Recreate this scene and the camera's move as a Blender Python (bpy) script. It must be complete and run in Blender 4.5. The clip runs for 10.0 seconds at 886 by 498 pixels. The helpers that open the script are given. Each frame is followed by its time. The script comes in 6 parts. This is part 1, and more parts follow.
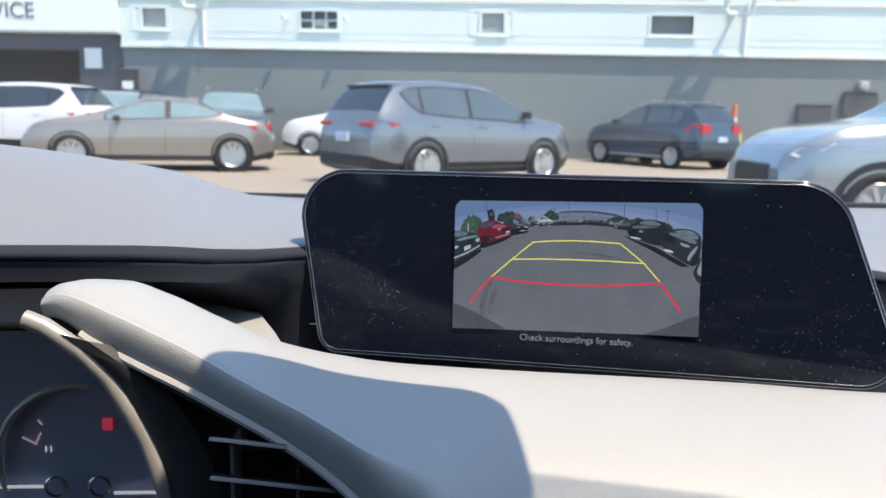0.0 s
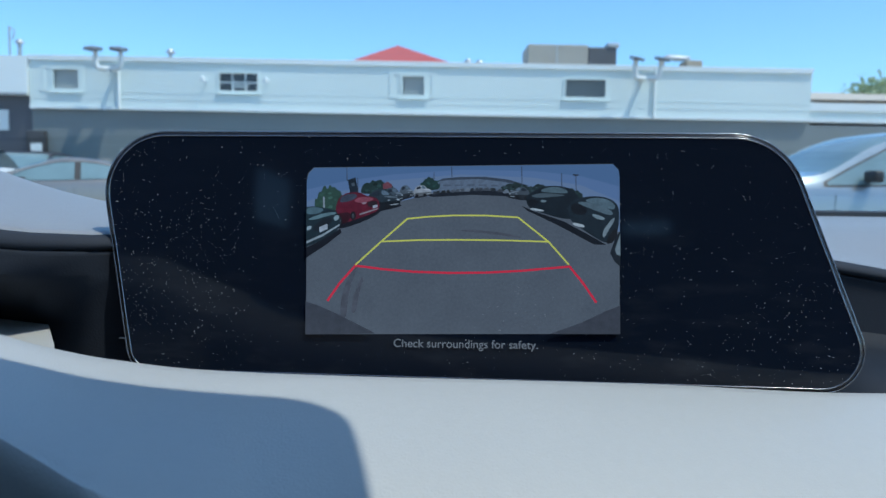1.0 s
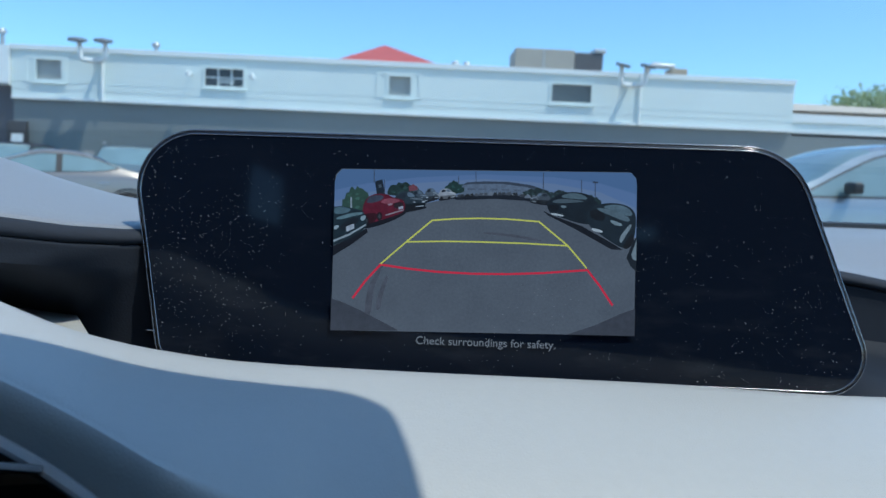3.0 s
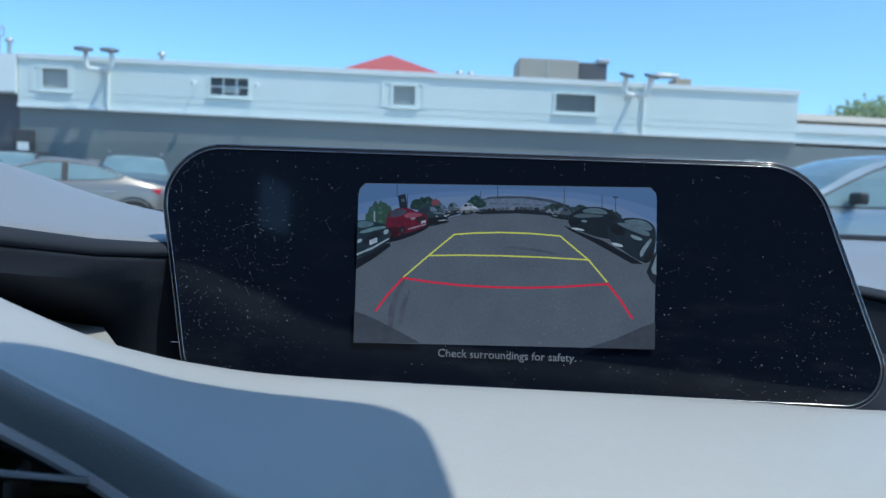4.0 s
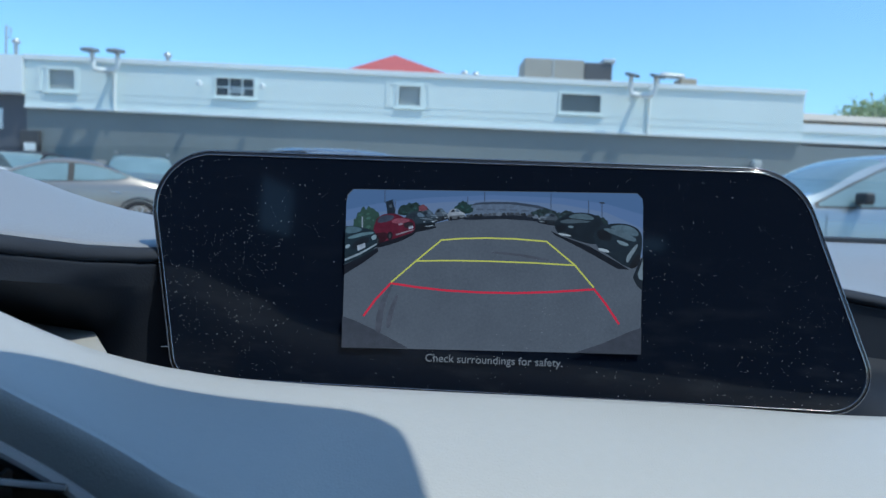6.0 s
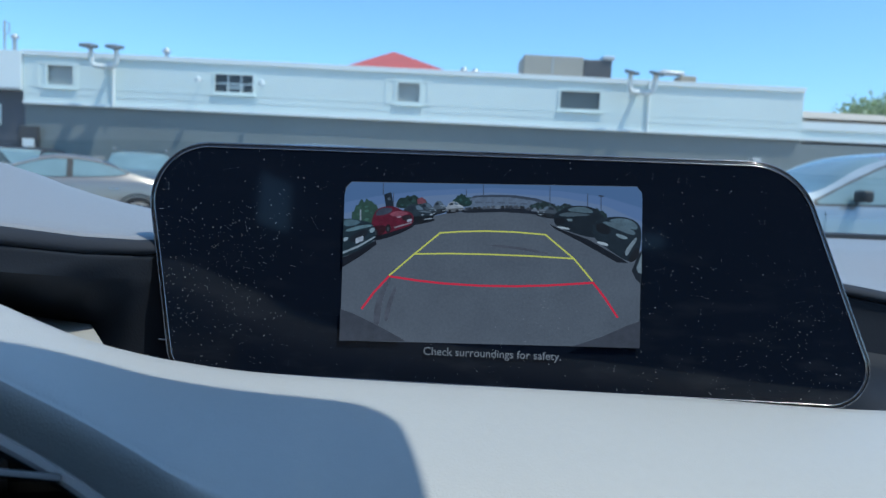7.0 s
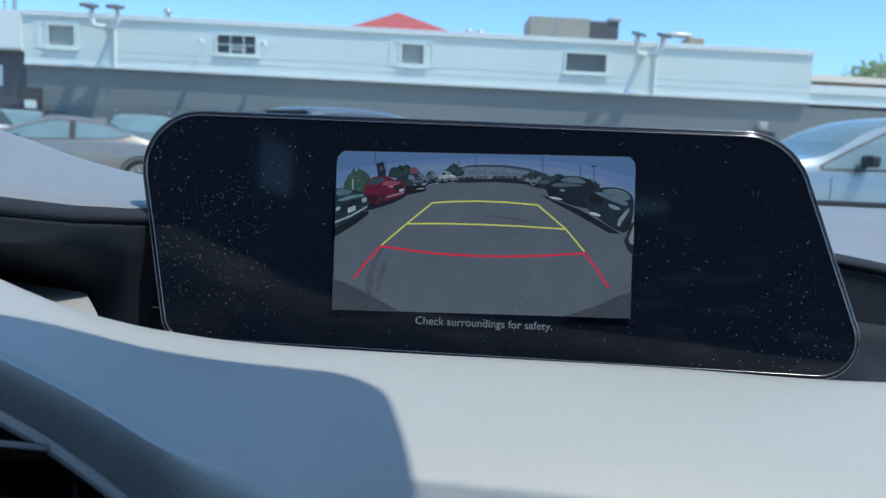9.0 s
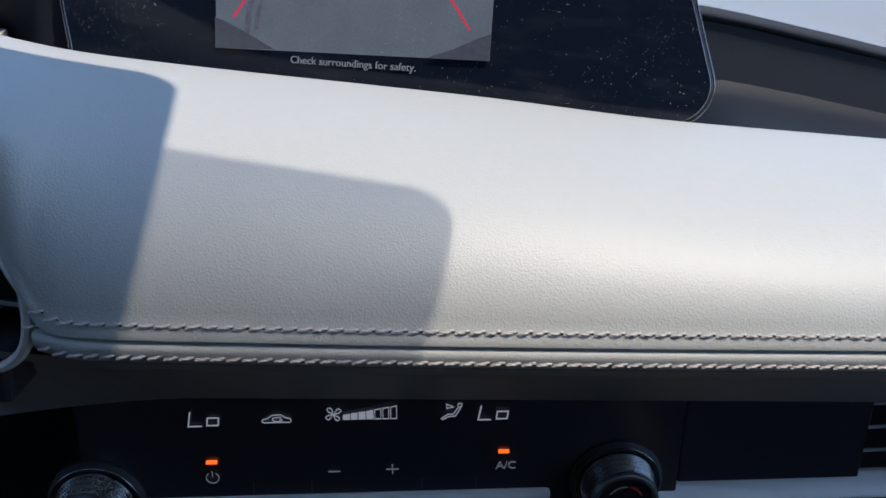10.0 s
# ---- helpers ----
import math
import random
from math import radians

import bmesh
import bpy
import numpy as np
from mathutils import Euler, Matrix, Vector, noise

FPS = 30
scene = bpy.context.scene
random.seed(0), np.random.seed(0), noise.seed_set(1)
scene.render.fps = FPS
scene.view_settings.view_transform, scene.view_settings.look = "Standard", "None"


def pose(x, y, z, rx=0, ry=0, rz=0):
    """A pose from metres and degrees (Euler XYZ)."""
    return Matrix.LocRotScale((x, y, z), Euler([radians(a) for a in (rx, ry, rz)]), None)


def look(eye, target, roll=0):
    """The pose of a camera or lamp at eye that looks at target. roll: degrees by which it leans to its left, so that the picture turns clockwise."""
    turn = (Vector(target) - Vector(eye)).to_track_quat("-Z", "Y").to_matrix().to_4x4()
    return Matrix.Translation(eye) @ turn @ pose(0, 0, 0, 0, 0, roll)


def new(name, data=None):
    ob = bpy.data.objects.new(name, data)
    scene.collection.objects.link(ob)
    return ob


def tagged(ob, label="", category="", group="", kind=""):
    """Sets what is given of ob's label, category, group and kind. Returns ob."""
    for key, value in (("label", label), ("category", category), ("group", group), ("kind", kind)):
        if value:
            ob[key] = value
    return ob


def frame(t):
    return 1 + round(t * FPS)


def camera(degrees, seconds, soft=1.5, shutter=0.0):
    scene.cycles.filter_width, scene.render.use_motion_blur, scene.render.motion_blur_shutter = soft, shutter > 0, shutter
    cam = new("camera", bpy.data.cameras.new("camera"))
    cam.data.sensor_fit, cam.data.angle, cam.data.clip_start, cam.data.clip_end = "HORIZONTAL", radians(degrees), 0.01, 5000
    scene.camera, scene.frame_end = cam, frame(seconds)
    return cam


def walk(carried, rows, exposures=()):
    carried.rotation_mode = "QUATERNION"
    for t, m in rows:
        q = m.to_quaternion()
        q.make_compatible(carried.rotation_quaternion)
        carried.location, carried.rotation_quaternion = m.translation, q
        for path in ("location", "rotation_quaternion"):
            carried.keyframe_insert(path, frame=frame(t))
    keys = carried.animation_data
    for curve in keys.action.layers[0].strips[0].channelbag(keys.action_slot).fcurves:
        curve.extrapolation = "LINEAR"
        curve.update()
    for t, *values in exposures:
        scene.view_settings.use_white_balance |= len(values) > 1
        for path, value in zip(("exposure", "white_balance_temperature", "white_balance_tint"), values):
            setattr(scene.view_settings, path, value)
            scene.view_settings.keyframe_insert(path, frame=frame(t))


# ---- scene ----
cam = camera(60.1, 10.0)
cam.data.dof.use_dof = True
cam.data.dof.focus_distance = 0.315
cam.data.dof.aperture_fstop = 21.0
# seconds, stops, kelvin, tint
EXPOSURES = [(0.0, 0.81, 6230, 15), (0.3, 0.40, 5600, 6), (0.7, 0.09, 5080, 5), (8.5, 0.10, 5100, 5), (9.0, 0.15, 5250, 5.5),
             (9.5, 0.14, 5330, 6.5), (10.0, 0.51, 5680, 14)]
PATH = [
    (0, (0.013, 0.027, 1.113), (-0.157, 1.991, 0.775), 1.4),
    (0.2, (0.018, 0.056, 1.105), (-0.121, 2.039, 0.88), 1.1),
    (0.3, (0.022, 0.07, 1.098), (-0.088, 2.055, 0.889), 1.3),
    (0.5, (0.0345, 0.094, 1.079), (-0.0215, 2.0835, 0.88), 1.25),
    (1, (0.0375, 0.1165, 1.0645), (0.058, 2.1085, 0.888), 0.95),
    (1.5, (0.027, 0.102, 1.07), (0.079, 2.094, 0.894), 1.5),
    (2, (0.022, 0.106, 1.065), (0.086, 2.096, 0.879), 1.7),
    (3.5, (0.017, 0.105, 1.065), (0.08, 2.098, 0.905), 2.6),
    (4, (0.012, 0.102, 1.067), (0.068, 2.095, 0.918), 2.5),
    (4.5, (0.018, 0.1, 1.071), (0.068, 2.094, 0.927), 2.5),
    (5, (0.018, 0.1, 1.07), (0.063, 2.095, 0.926), 2.4),
    (5.5, (0.019, 0.1, 1.07), (0.061, 2.095, 0.924), 2.4),
    (7, (0.02, 0.101, 1.068), (0.065, 2.094, 0.911), 2.6),
    (7.5, (0.019, 0.103, 1.067), (0.065, 2.096, 0.905), 2.6),
    (8, (0.016, 0.1, 1.069), (0.064, 2.092, 0.896), 2.6),
    (8.5, (0.02, 0.097, 1.072), (0.067, 2.087, 0.873), 2.5),
    (9, (0.025, 0.101, 1.071), (0.064, 2.085, 0.819), 2.8),
    (9.2, (0.033, 0.095, 1.074), (0.061, 2.069, 0.764), 3.1),
    (9.3, (0.039, 0.092, 1.071), (0.053, 2.059, 0.711), 3.2),
    (9.5, (0.058, 0.084, 1.074), (0.059, 2.028, 0.606), 3.8),
    (9.6, (0.071, 0.08, 1.074), (0.051, 2.006, 0.535), 3.8),
    (9.8, (0.102, 0.07, 1.069), (0.019, 1.961, 0.423), 3.6),
    (9.9, (0.116, 0.073, 1.058), (-0.003, 1.951, 0.382), 3.9),
    (10, (0.13, 0.075, 1.042), (-0.044, 1.943, 0.351), 3.5),
]
walk(cam, [(t, look(eye, target, roll)) for t, eye, target, roll in PATH],
     exposures=EXPOSURES)

# ---- world and sun ----
TO_SUN = Vector((0.42, -0.27, 1.0)).normalized()
world = bpy.data.worlds.new("sky")
scene.world = world
world.use_nodes = True
wn = world.node_tree.nodes
sky = wn.new("ShaderNodeTexSky")
sky.sky_type = "NISHITA"
sky.sun_disc = False
sky.sun_elevation = math.asin(TO_SUN.z)
sky.sun_rotation = math.atan2(TO_SUN.x, TO_SUN.y)
sky.altitude = 900
sky.air_density = 0.9
sky.dust_density = 2.2
sky.ozone_density = 1.2
wn["Background"].inputs["Strength"].default_value = 0.20
haze = wn.new("ShaderNodeMix")
haze.data_type, haze.blend_type = "RGBA", "MULTIPLY"
haze.inputs["Factor"].default_value = 1.0
haze.inputs["B"].default_value = (0.905, 1.03, 1.0, 1)
world.node_tree.links.new(sky.outputs["Color"], haze.inputs["A"])
world.node_tree.links.new(haze.outputs["Result"], wn["Background"].inputs["Color"])
sun = new("sun", bpy.data.lights.new("sun", "SUN"))
sun.data.energy = 3.55
sun.data.angle = radians(0.53)
sun.data.color = (1.0, 0.825, 0.585)
sun.matrix_world = look((6, -6, 20), Vector((6, -6, 20)) - TO_SUN)


# ---- small builders ----
def thing(name, label, category, group="", kind="", m=None):
    ob = new(name)
    ob.empty_display_size = 0.1
    if m is not None:
        ob.matrix_basis = m
    return tagged(ob, label, category, group, kind)


def part(name, bm, material, parent=None, label="", smooth=False):
    me = bpy.data.meshes.new(name)
    if isinstance(bm, bmesh.types.BMesh):
        bmesh.ops.recalc_face_normals(bm, faces=bm.faces)
        bm.to_mesh(me)
        bm.free()
    else:
        me = bm
    if material is not None and not me.materials:
        me.materials.append(material)
    if smooth:
        for p in me.polygons:
            p.use_smooth = True
        me.set_sharp_from_angle(angle=radians(smooth if smooth is not True else 40))
    ob = new(name, me)
    ob.parent = parent
    if label:
        ob["label"] = label
    return ob


def box(x0, x1, y0, y1, z0, z1, bevel=0.0, bm=None, segments=2):
    bm = bm or bmesh.new()
    m = Matrix.LocRotScale(((x0 + x1) / 2, (y0 + y1) / 2, (z0 + z1) / 2), None, (x1 - x0, y1 - y0, z1 - z0))
    r = bmesh.ops.create_cube(bm, size=1, matrix=m)
    if bevel:
        edges = list({e for v in r["verts"] for e in v.link_edges})
        bmesh.ops.bevel(bm, geom=edges, offset=bevel, segments=segments, profile=0.5, affect="EDGES")
    return bm


def grid(rows, closed=False, bm=None):
    """A skin over rows of points; closed joins each row's last point to its first."""
    bm = bm or bmesh.new()
    vs = [[bm.verts.new(p) for p in row] for row in rows]
    n = len(vs[0])
    for a, b in zip(vs, vs[1:]):
        for i in range(n if closed else n - 1):
            j = (i + 1) % n
            bm.faces.new((a[i], a[j], b[j], b[i]))
    return bm


def tube(path, radius, sides=10, bm=None, caps=True):
    bm = bm or bmesh.new()
    path = [Vector(p) for p in path]
    rows, up = [], None
    for i, p in enumerate(path):
        d = (path[min(i + 1, len(path) - 1)] - path[max(i - 1, 0)]).normalized()
        if up is None:
            up = d.orthogonal().normalized()
        up = (up - d * up.dot(d)).normalized()
        side = d.cross(up)
        rad = radius[i] if isinstance(radius, (list, tuple)) else radius
        rows.append([p + (up * math.cos(a) + side * math.sin(a)) * rad for a in (2 * math.pi * k / sides for k in range(sides))])
    vs = [[bm.verts.new(p) for p in row] for row in rows]
    for a, b in zip(vs, vs[1:]):
        for i in range(sides):
            j = (i + 1) % sides
            bm.faces.new((a[i], a[j], b[j], b[i]))
    if caps:
        bm.faces.new(vs[0])
        bm.faces.new(list(reversed(vs[-1])))
    return bm


def lathe(profile, sides=40, bm=None, m=None):
    """profile of (radius, height) turned round z."""
    bm = bm or bmesh.new()
    m = m or Matrix()
    rows = [[m @ Vector((r * math.cos(2 * math.pi * k / sides), r * math.sin(2 * math.pi * k / sides), h)) for k in range(sides)] for r, h in profile]
    return grid(rows, closed=True, bm=bm)


def flat(points, z=0.0, bm=None, depth=0.0):
    """A flat polygon in x, y at height z, with walls down by depth."""
    bm = bm or bmesh.new()
    top = [bm.verts.new((x, y, z)) for x, y in points]
    bm.faces.new(top)
    if depth:
        low = [bm.verts.new((x, y, z - depth)) for x, y in points]
        bm.faces.new(list(reversed(low)))
        n = len(top)
        for i in range(n):
            j = (i + 1) % n
            bm.faces.new((top[i], low[i], low[j], top[j]))
    return bm


def rounded(corners, radii, steps=10):
    """A polygon with arcs at its corners."""
    out, n = [], len(corners)
    for i in range(n):
        p, a, b = Vector(corners[i]), Vector(corners[i - 1]), Vector(corners[(i + 1) % n])
        u, v = (a - p).normalized(), (b - p).normalized()
        half = math.acos(max(-1, min(1, u.dot(v)))) / 2
        r = radii[i]
        cut = r / math.tan(half)
        mid = p + (u + v).normalized() * (r / math.sin(half))
        s, e = p + u * cut - mid, p + v * cut - mid
        turn = s.angle_signed(e)
        for k in range(steps + 1):
            c, si = math.cos(-turn * k / steps), math.sin(-turn * k / steps)
            out.append((mid.x + s.x * c - s.y * si, mid.y + s.x * si + s.y * c))
    return out


def curve(table, x):
    """A smooth curve through (x, y) rows."""
    xs, ys = [a for a, _ in table], [b for _, b in table]
    if x <= xs[0]:
        return ys[0]
    if x >= xs[-1]:
        return ys[-1]
    i = max(k for k in range(len(xs) - 1) if xs[k] <= x)
    h = xs[i + 1] - xs[i]
    d = [(ys[k + 1] - ys[k]) / (xs[k + 1] - xs[k]) for k in range(len(xs) - 1)]

    def slope(k):
        if k == 0:
            return d[0]
        if k == len(xs) - 1:
            return d[-1]
        return 0 if d[k - 1] * d[k] <= 0 else 2 * d[k - 1] * d[k] / (d[k - 1] + d[k])
    t = (x - xs[i]) / h
    return (ys[i] * (1 + 2 * t) * (1 - t) ** 2 + slope(i) * h * t * (1 - t) ** 2
            + ys[i + 1] * t * t * (3 - 2 * t) + slope(i + 1) * h * t * t * (t - 1))


def lettering(text, size, m, material, parent, name="lettering", label="", align="LEFT", depth=0.0002, shear=0.0):
    cu = bpy.data.curves.new(name, "FONT")
    cu.body, cu.size, cu.align_x, cu.extrude, cu.shear = text, size, align, depth, shear
    ob = bpy.data.objects.new(name, cu)
    scene.collection.objects.link(ob)
    me = bpy.data.meshes.new_from_object(ob.evaluated_get(bpy.context.evaluated_depsgraph_get()))
    bpy.data.objects.remove(ob)
    me.materials.clear()
    me.transform(m)
    return part(name, me, material, parent, label)


# ---- materials ----
def paint(name, colour, rough=0.6, metal=0.0, vary=0.12, vary_scale=3.0, bump=0.0, bump_scale=200.0, coat=0.0, grain="noise",
          spec=0.5, random=0.0, stretch=(1, 1, 1), fine=0.0, fine_scale=60.0):
    mat = bpy.data.materials.new(name)
    mat.use_nodes = True
    n, l = mat.node_tree.nodes, mat.node_tree.links
    b = n["Principled BSDF"]
    b.inputs["Roughness"].default_value = rough
    b.inputs["Metallic"].default_value = metal
    b.inputs["Coat Weight"].default_value = coat
    b.inputs["Coat Roughness"].default_value = 0.05
    b.inputs["Specular IOR Level"].default_value = spec
    co = n.new("ShaderNodeTexCoord")
    mp = n.new("ShaderNodeMapping")
    mp.inputs["Scale"].default_value = stretch
    l.new(co.outputs["Object"], mp.inputs["Vector"])
    tex = n.new("ShaderNodeTexNoise")
    tex.inputs["Scale"].default_value = vary_scale
    tex.inputs["Detail"].default_value = 5
    l.new(mp.outputs["Vector"], tex.inputs["Vector"])
    add = n.new("ShaderNodeMath")
    add.operation = "MULTIPLY_ADD"
    add.inputs[1].default_value = 2 * vary
    add.inputs[2].default_value = 1 - vary
    l.new(tex.outputs["Fac"], add.inputs[0])
    last = add
    if fine:
        ft = n.new("ShaderNodeTexNoise")
        ft.inputs["Scale"].default_value = fine_scale
        ft.inputs["Detail"].default_value = 3
        l.new(mp.outputs["Vector"], ft.inputs["Vector"])
        fa = n.new("ShaderNodeMath")
        fa.operation = "MULTIPLY_ADD"
        fa.inputs[1].default_value = 2 * fine
        l.new(ft.outputs["Fac"], fa.inputs[0])
        off = n.new("ShaderNodeMath")
        off.operation = "SUBTRACT"
        off.inputs[1].default_value = fine
        l.new(last.outputs[0], off.inputs[0])
        l.new(off.outputs[0], fa.inputs[2])
        last = fa
    if random:
        info = n.new("ShaderNodeObjectInfo")
        ra = n.new("ShaderNodeMath")
        ra.operation = "MULTIPLY_ADD"
        ra.inputs[1].default_value = 2 * random
        l.new(info.outputs["Random"], ra.inputs[0])
        sub = n.new("ShaderNodeMath")
        sub.operation = "SUBTRACT"
        sub.inputs[1].default_value = random
        l.new(last.outputs[0], sub.inputs[0])
        l.new(sub.outputs[0], ra.inputs[2])
        last = ra
    mul = n.new("ShaderNodeVectorMath")
    mul.operation = "SCALE"
    mul.inputs[0].default_value = colour
    l.new(last.outputs[0], mul.inputs["Scale"])
    l.new(mul.outputs[0], b.inputs["Base Color"])
    if bump:
        if grain == "leather":
            bt = n.new("ShaderNodeTexVoronoi")
            bt.feature = "SMOOTH_F1"
            bt.inputs["Scale"].default_value = bump_scale
            h = bt.outputs["Distance"]
        else:
            bt = n.new("ShaderNodeTexNoise")
            bt.inputs["Scale"].default_value = bump_scale
            bt.inputs["Detail"].default_value = 4
            h = bt.outputs["Fac"]
        l.new(mp.outputs["Vector"], bt.inputs["Vector"])
        bp = n.new("ShaderNodeBump")
        bp.inputs["Strength"].default_value = bump
        bp.inputs["Distance"].default_value = 1.0 / bump_scale
        l.new(h, bp.inputs["Height"])
        l.new(bp.outputs["Normal"], b.inputs["Normal"])
    return mat


def glowing(name, colour, strength):
    mat = bpy.data.materials.new(name)
    mat.use_nodes = True
    b = mat.node_tree.nodes["Principled BSDF"]
    b.inputs["Base Color"].default_value = (0.005, 0.005, 0.006, 1)
    b.inputs["Emission Color"].default_value = (*colour, 1)
    b.inputs["Emission Strength"].default_value = strength
    b.inputs["Roughness"].default_value = 0.3
    return mat


LEATHER = paint("grey leatherette", (0.392, 0.402, 0.395), 0.47, vary=0.05, vary_scale=9, bump=0.26, bump_scale=1800, grain="leather", fine=0.03, fine_scale=300)
REAR_LEATHER = paint("darker grey leatherette", (0.235, 0.242, 0.25), 0.40, vary=0.05, vary_scale=9, bump=0.2, bump_scale=900, grain="leather", fine=0.03, fine_scale=300)
BLACK_LEATHER = paint("black leatherette", (0.025, 0.030, 0.041), 0.75, vary=0.1, vary_scale=20, bump=0.08, bump_scale=1200, grain="leather", spec=0.18)
# black plastic, darkened and blued further to imitate shade in the recess
TRENCH = paint("shade-darkened soft plastic", (0.007, 0.011, 0.019), 0.6, vary=0.1, vary_scale=20, bump=0.1, bump_scale=1300, spec=0.25)
BLACK_PLASTIC = paint("black plastic", (0.024, 0.026, 0.031), 0.45, vary=0.08, bump=0.15, bump_scale=1200)
SOFT_BLACK = paint("soft black plastic", (0.03, 0.03, 0.033), 0.6, vary=0.08, bump=0.25, bump_scale=1500)
GLOSS_BLACK = paint("gloss black", (0.015, 0.015, 0.019), 0.08, vary=0.05)
CHROME = paint("satin chrome", (0.62, 0.63, 0.65), 0.22, metal=1.0, vary=0.03)
DARK_CHROME = paint("dark chrome", (0.25, 0.26, 0.28), 0.25, metal=1.0, vary=0.03)
SURROUND = paint("pale satin surround", (0.66, 0.63, 0.61), 0.4, metal=0.15, vary=0.05)
BRONZE_TRIM = paint("satin grey trim", (0.38, 0.37, 0.35), 0.38, metal=0.25, vary=0.05)
SILVER = paint("satin silver paint", (0.86, 0.86, 0.86), 0.35, metal=0.05, vary=0.04)
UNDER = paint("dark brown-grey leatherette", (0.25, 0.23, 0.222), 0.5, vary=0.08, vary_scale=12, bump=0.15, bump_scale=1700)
KNURL = paint("knurled metal", (0.30, 0.30, 0.31), 0.26, metal=0.85, vary=0.04)
PANEL_BLACK = paint("gloss black panel glass", (0.034, 0.033, 0.040), 0.12, vary=0.08)
DIAL_RIM = paint("dark satin dial rim", (0.13, 0.13, 0.14), 0.35, metal=0.6, vary=0.05)
NAVY_BLACK = paint("smooth black trim", (0.020, 0.023, 0.029), 0.5, vary=0.08, bump=0.1, bump_scale=1500, spec=0.3)
THREAD = paint("grey thread", (0.50, 0.47, 0.46), 0.75, vary=0.2, vary_scale=400, bump=0.5, bump_scale=3000)
WHITE_WALL = paint("white painted siding", (0.68, 0.76, 0.73), 0.7, vary=0.06, vary_scale=0.6, fine=0.03, fine_scale=6, bump=0.1, bump_scale=20)
GREY_WALL = paint("grey painted block", (0.187, 0.214, 0.214), 0.8, vary=0.12, vary_scale=0.5, fine=0.05, fine_scale=8, bump=0.06, bump_scale=12)
ASPHALT = paint("weathered asphalt", (0.37, 0.32, 0.26), 0.9, vary=0.2, vary_scale=0.25, fine=0.15, fine_scale=30, bump=0.4, bump_scale=60)

# ---- the car that the camera sits in: x across to the right, y ahead ----
CAR = Matrix.Rotation(radians(9.5), 4, "Z")

# front pad: crest (across, height), crease and lower edge (across, height) and (across, ahead)
CREST = [(-0.116, 1.0405), (-0.112, 1.0432), (-0.104, 1.0442), (-0.09, 1.0437), (-0.074, 1.0385), (-0.053, 1.0284), (-0.036, 1.0206), (-0.02, 1.0144),
         (0.0, 1.0088), (0.023, 1.0054), (0.073, 1.0018), (0.124, 0.9990), (0.176, 0.996), (0.25, 0.9905), (0.345, 0.987), (0.75, 0.972)]
CREASE_Z = [(-0.116, 1.0402), (-0.107, 1.0435), (-0.083, 1.0375), (-0.065, 1.0318), (-0.049, 1.0262), (-0.028, 1.0178), (-0.005, 1.0095), (0.011, 1.0030), (0.03, 0.9945), (0.05, 0.985), (0.08, 0.976), (0.75, 0.966)]
EDGE_Z = [(-0.116, 1.0350), (-0.111, 1.0357), (-0.093, 1.0278), (-0.072, 1.0203), (-0.055, 1.0147), (-0.038, 1.0087), (-0.017, 1.0003), (-0.005, 0.9946),
          (0.003, 0.9900), (0.0125, 0.9835), (0.023, 0.9722), (0.032, 0.9605), (0.0385, 0.9525), (0.0435, 0.9442), (0.051, 0.9430), (0.1, 0.9438), (0.3, 0.9486), (0.75, 0.9585)]
EDGE_Y = [(-0.116, 0.324), (-0.093, 0.315), (-0.072, 0.306), (-0.055, 0.299), (-0.038, 0.291), (-0.017, 0.282), (0.003, 0.2715), (0.011, 0.267), (0.026, 0.2620), (0.038, 0.2540), (0.056, 0.2495), (0.30, 0.2455), (0.75, 0.2455)]
CREST_Y = 0.345


def bezier(p0, p1, p2, p3, n):
    p0, p1, p2, p3 = map(Vector, (p0, p1, p2, p3))
    return [p0 * (1 - t) ** 3 + p1 * 3 * t * (1 - t) ** 2 + p2 * 3 * t * t * (1 - t) + p3 * t ** 3 for t in (k / n for k in range(n + 1))]


def pad_section(s):
    zc, zk, ze, ye = curve(CREST, s), curve(CREASE_Z, s), curve(EDGE_Z, s), curve(EDGE_Y, s)
    h = zc - ze
    b = 0.0065 * max(0.0, min(1.0, -s / 0.03))
    cy = CREST_Y - b
    pts = [(0.378 - b, zc - 0.035), (0.377 - b, zc - 0.024), (0.373 - b, zc - 0.013), (0.366 - b, zc - 0.006), (0.356 - b, zc - 0.0015)]
    round_ = bezier((cy, zc), (cy - 0.042, zc), (ye + 0.004, ze + h * 0.62), (ye, ze), 24)
    yk = ye + 0.0022
    hood = bezier((cy, zc), (cy - (cy - yk) * 0.45, zc + 0.0006), (yk + 0.0050, zk + 0.0014), (yk, zk - 0.0012), 12)
    hood += bezier((yk, zk - 0.0004), (yk - 0.0022, zk - 0.0026), (ye - 0.0004, ze + (zk - ze) * 0.55), (ye + 0.0012, ze), 12)[1:]
    k = max(0.0, min(1.0, (s - 0.005) / 0.065))
    k = k * k * (3 - 2 * k)
    pts += [tuple(p.lerp(q, k)) for p, q in zip(hood, round_)]
    return pts


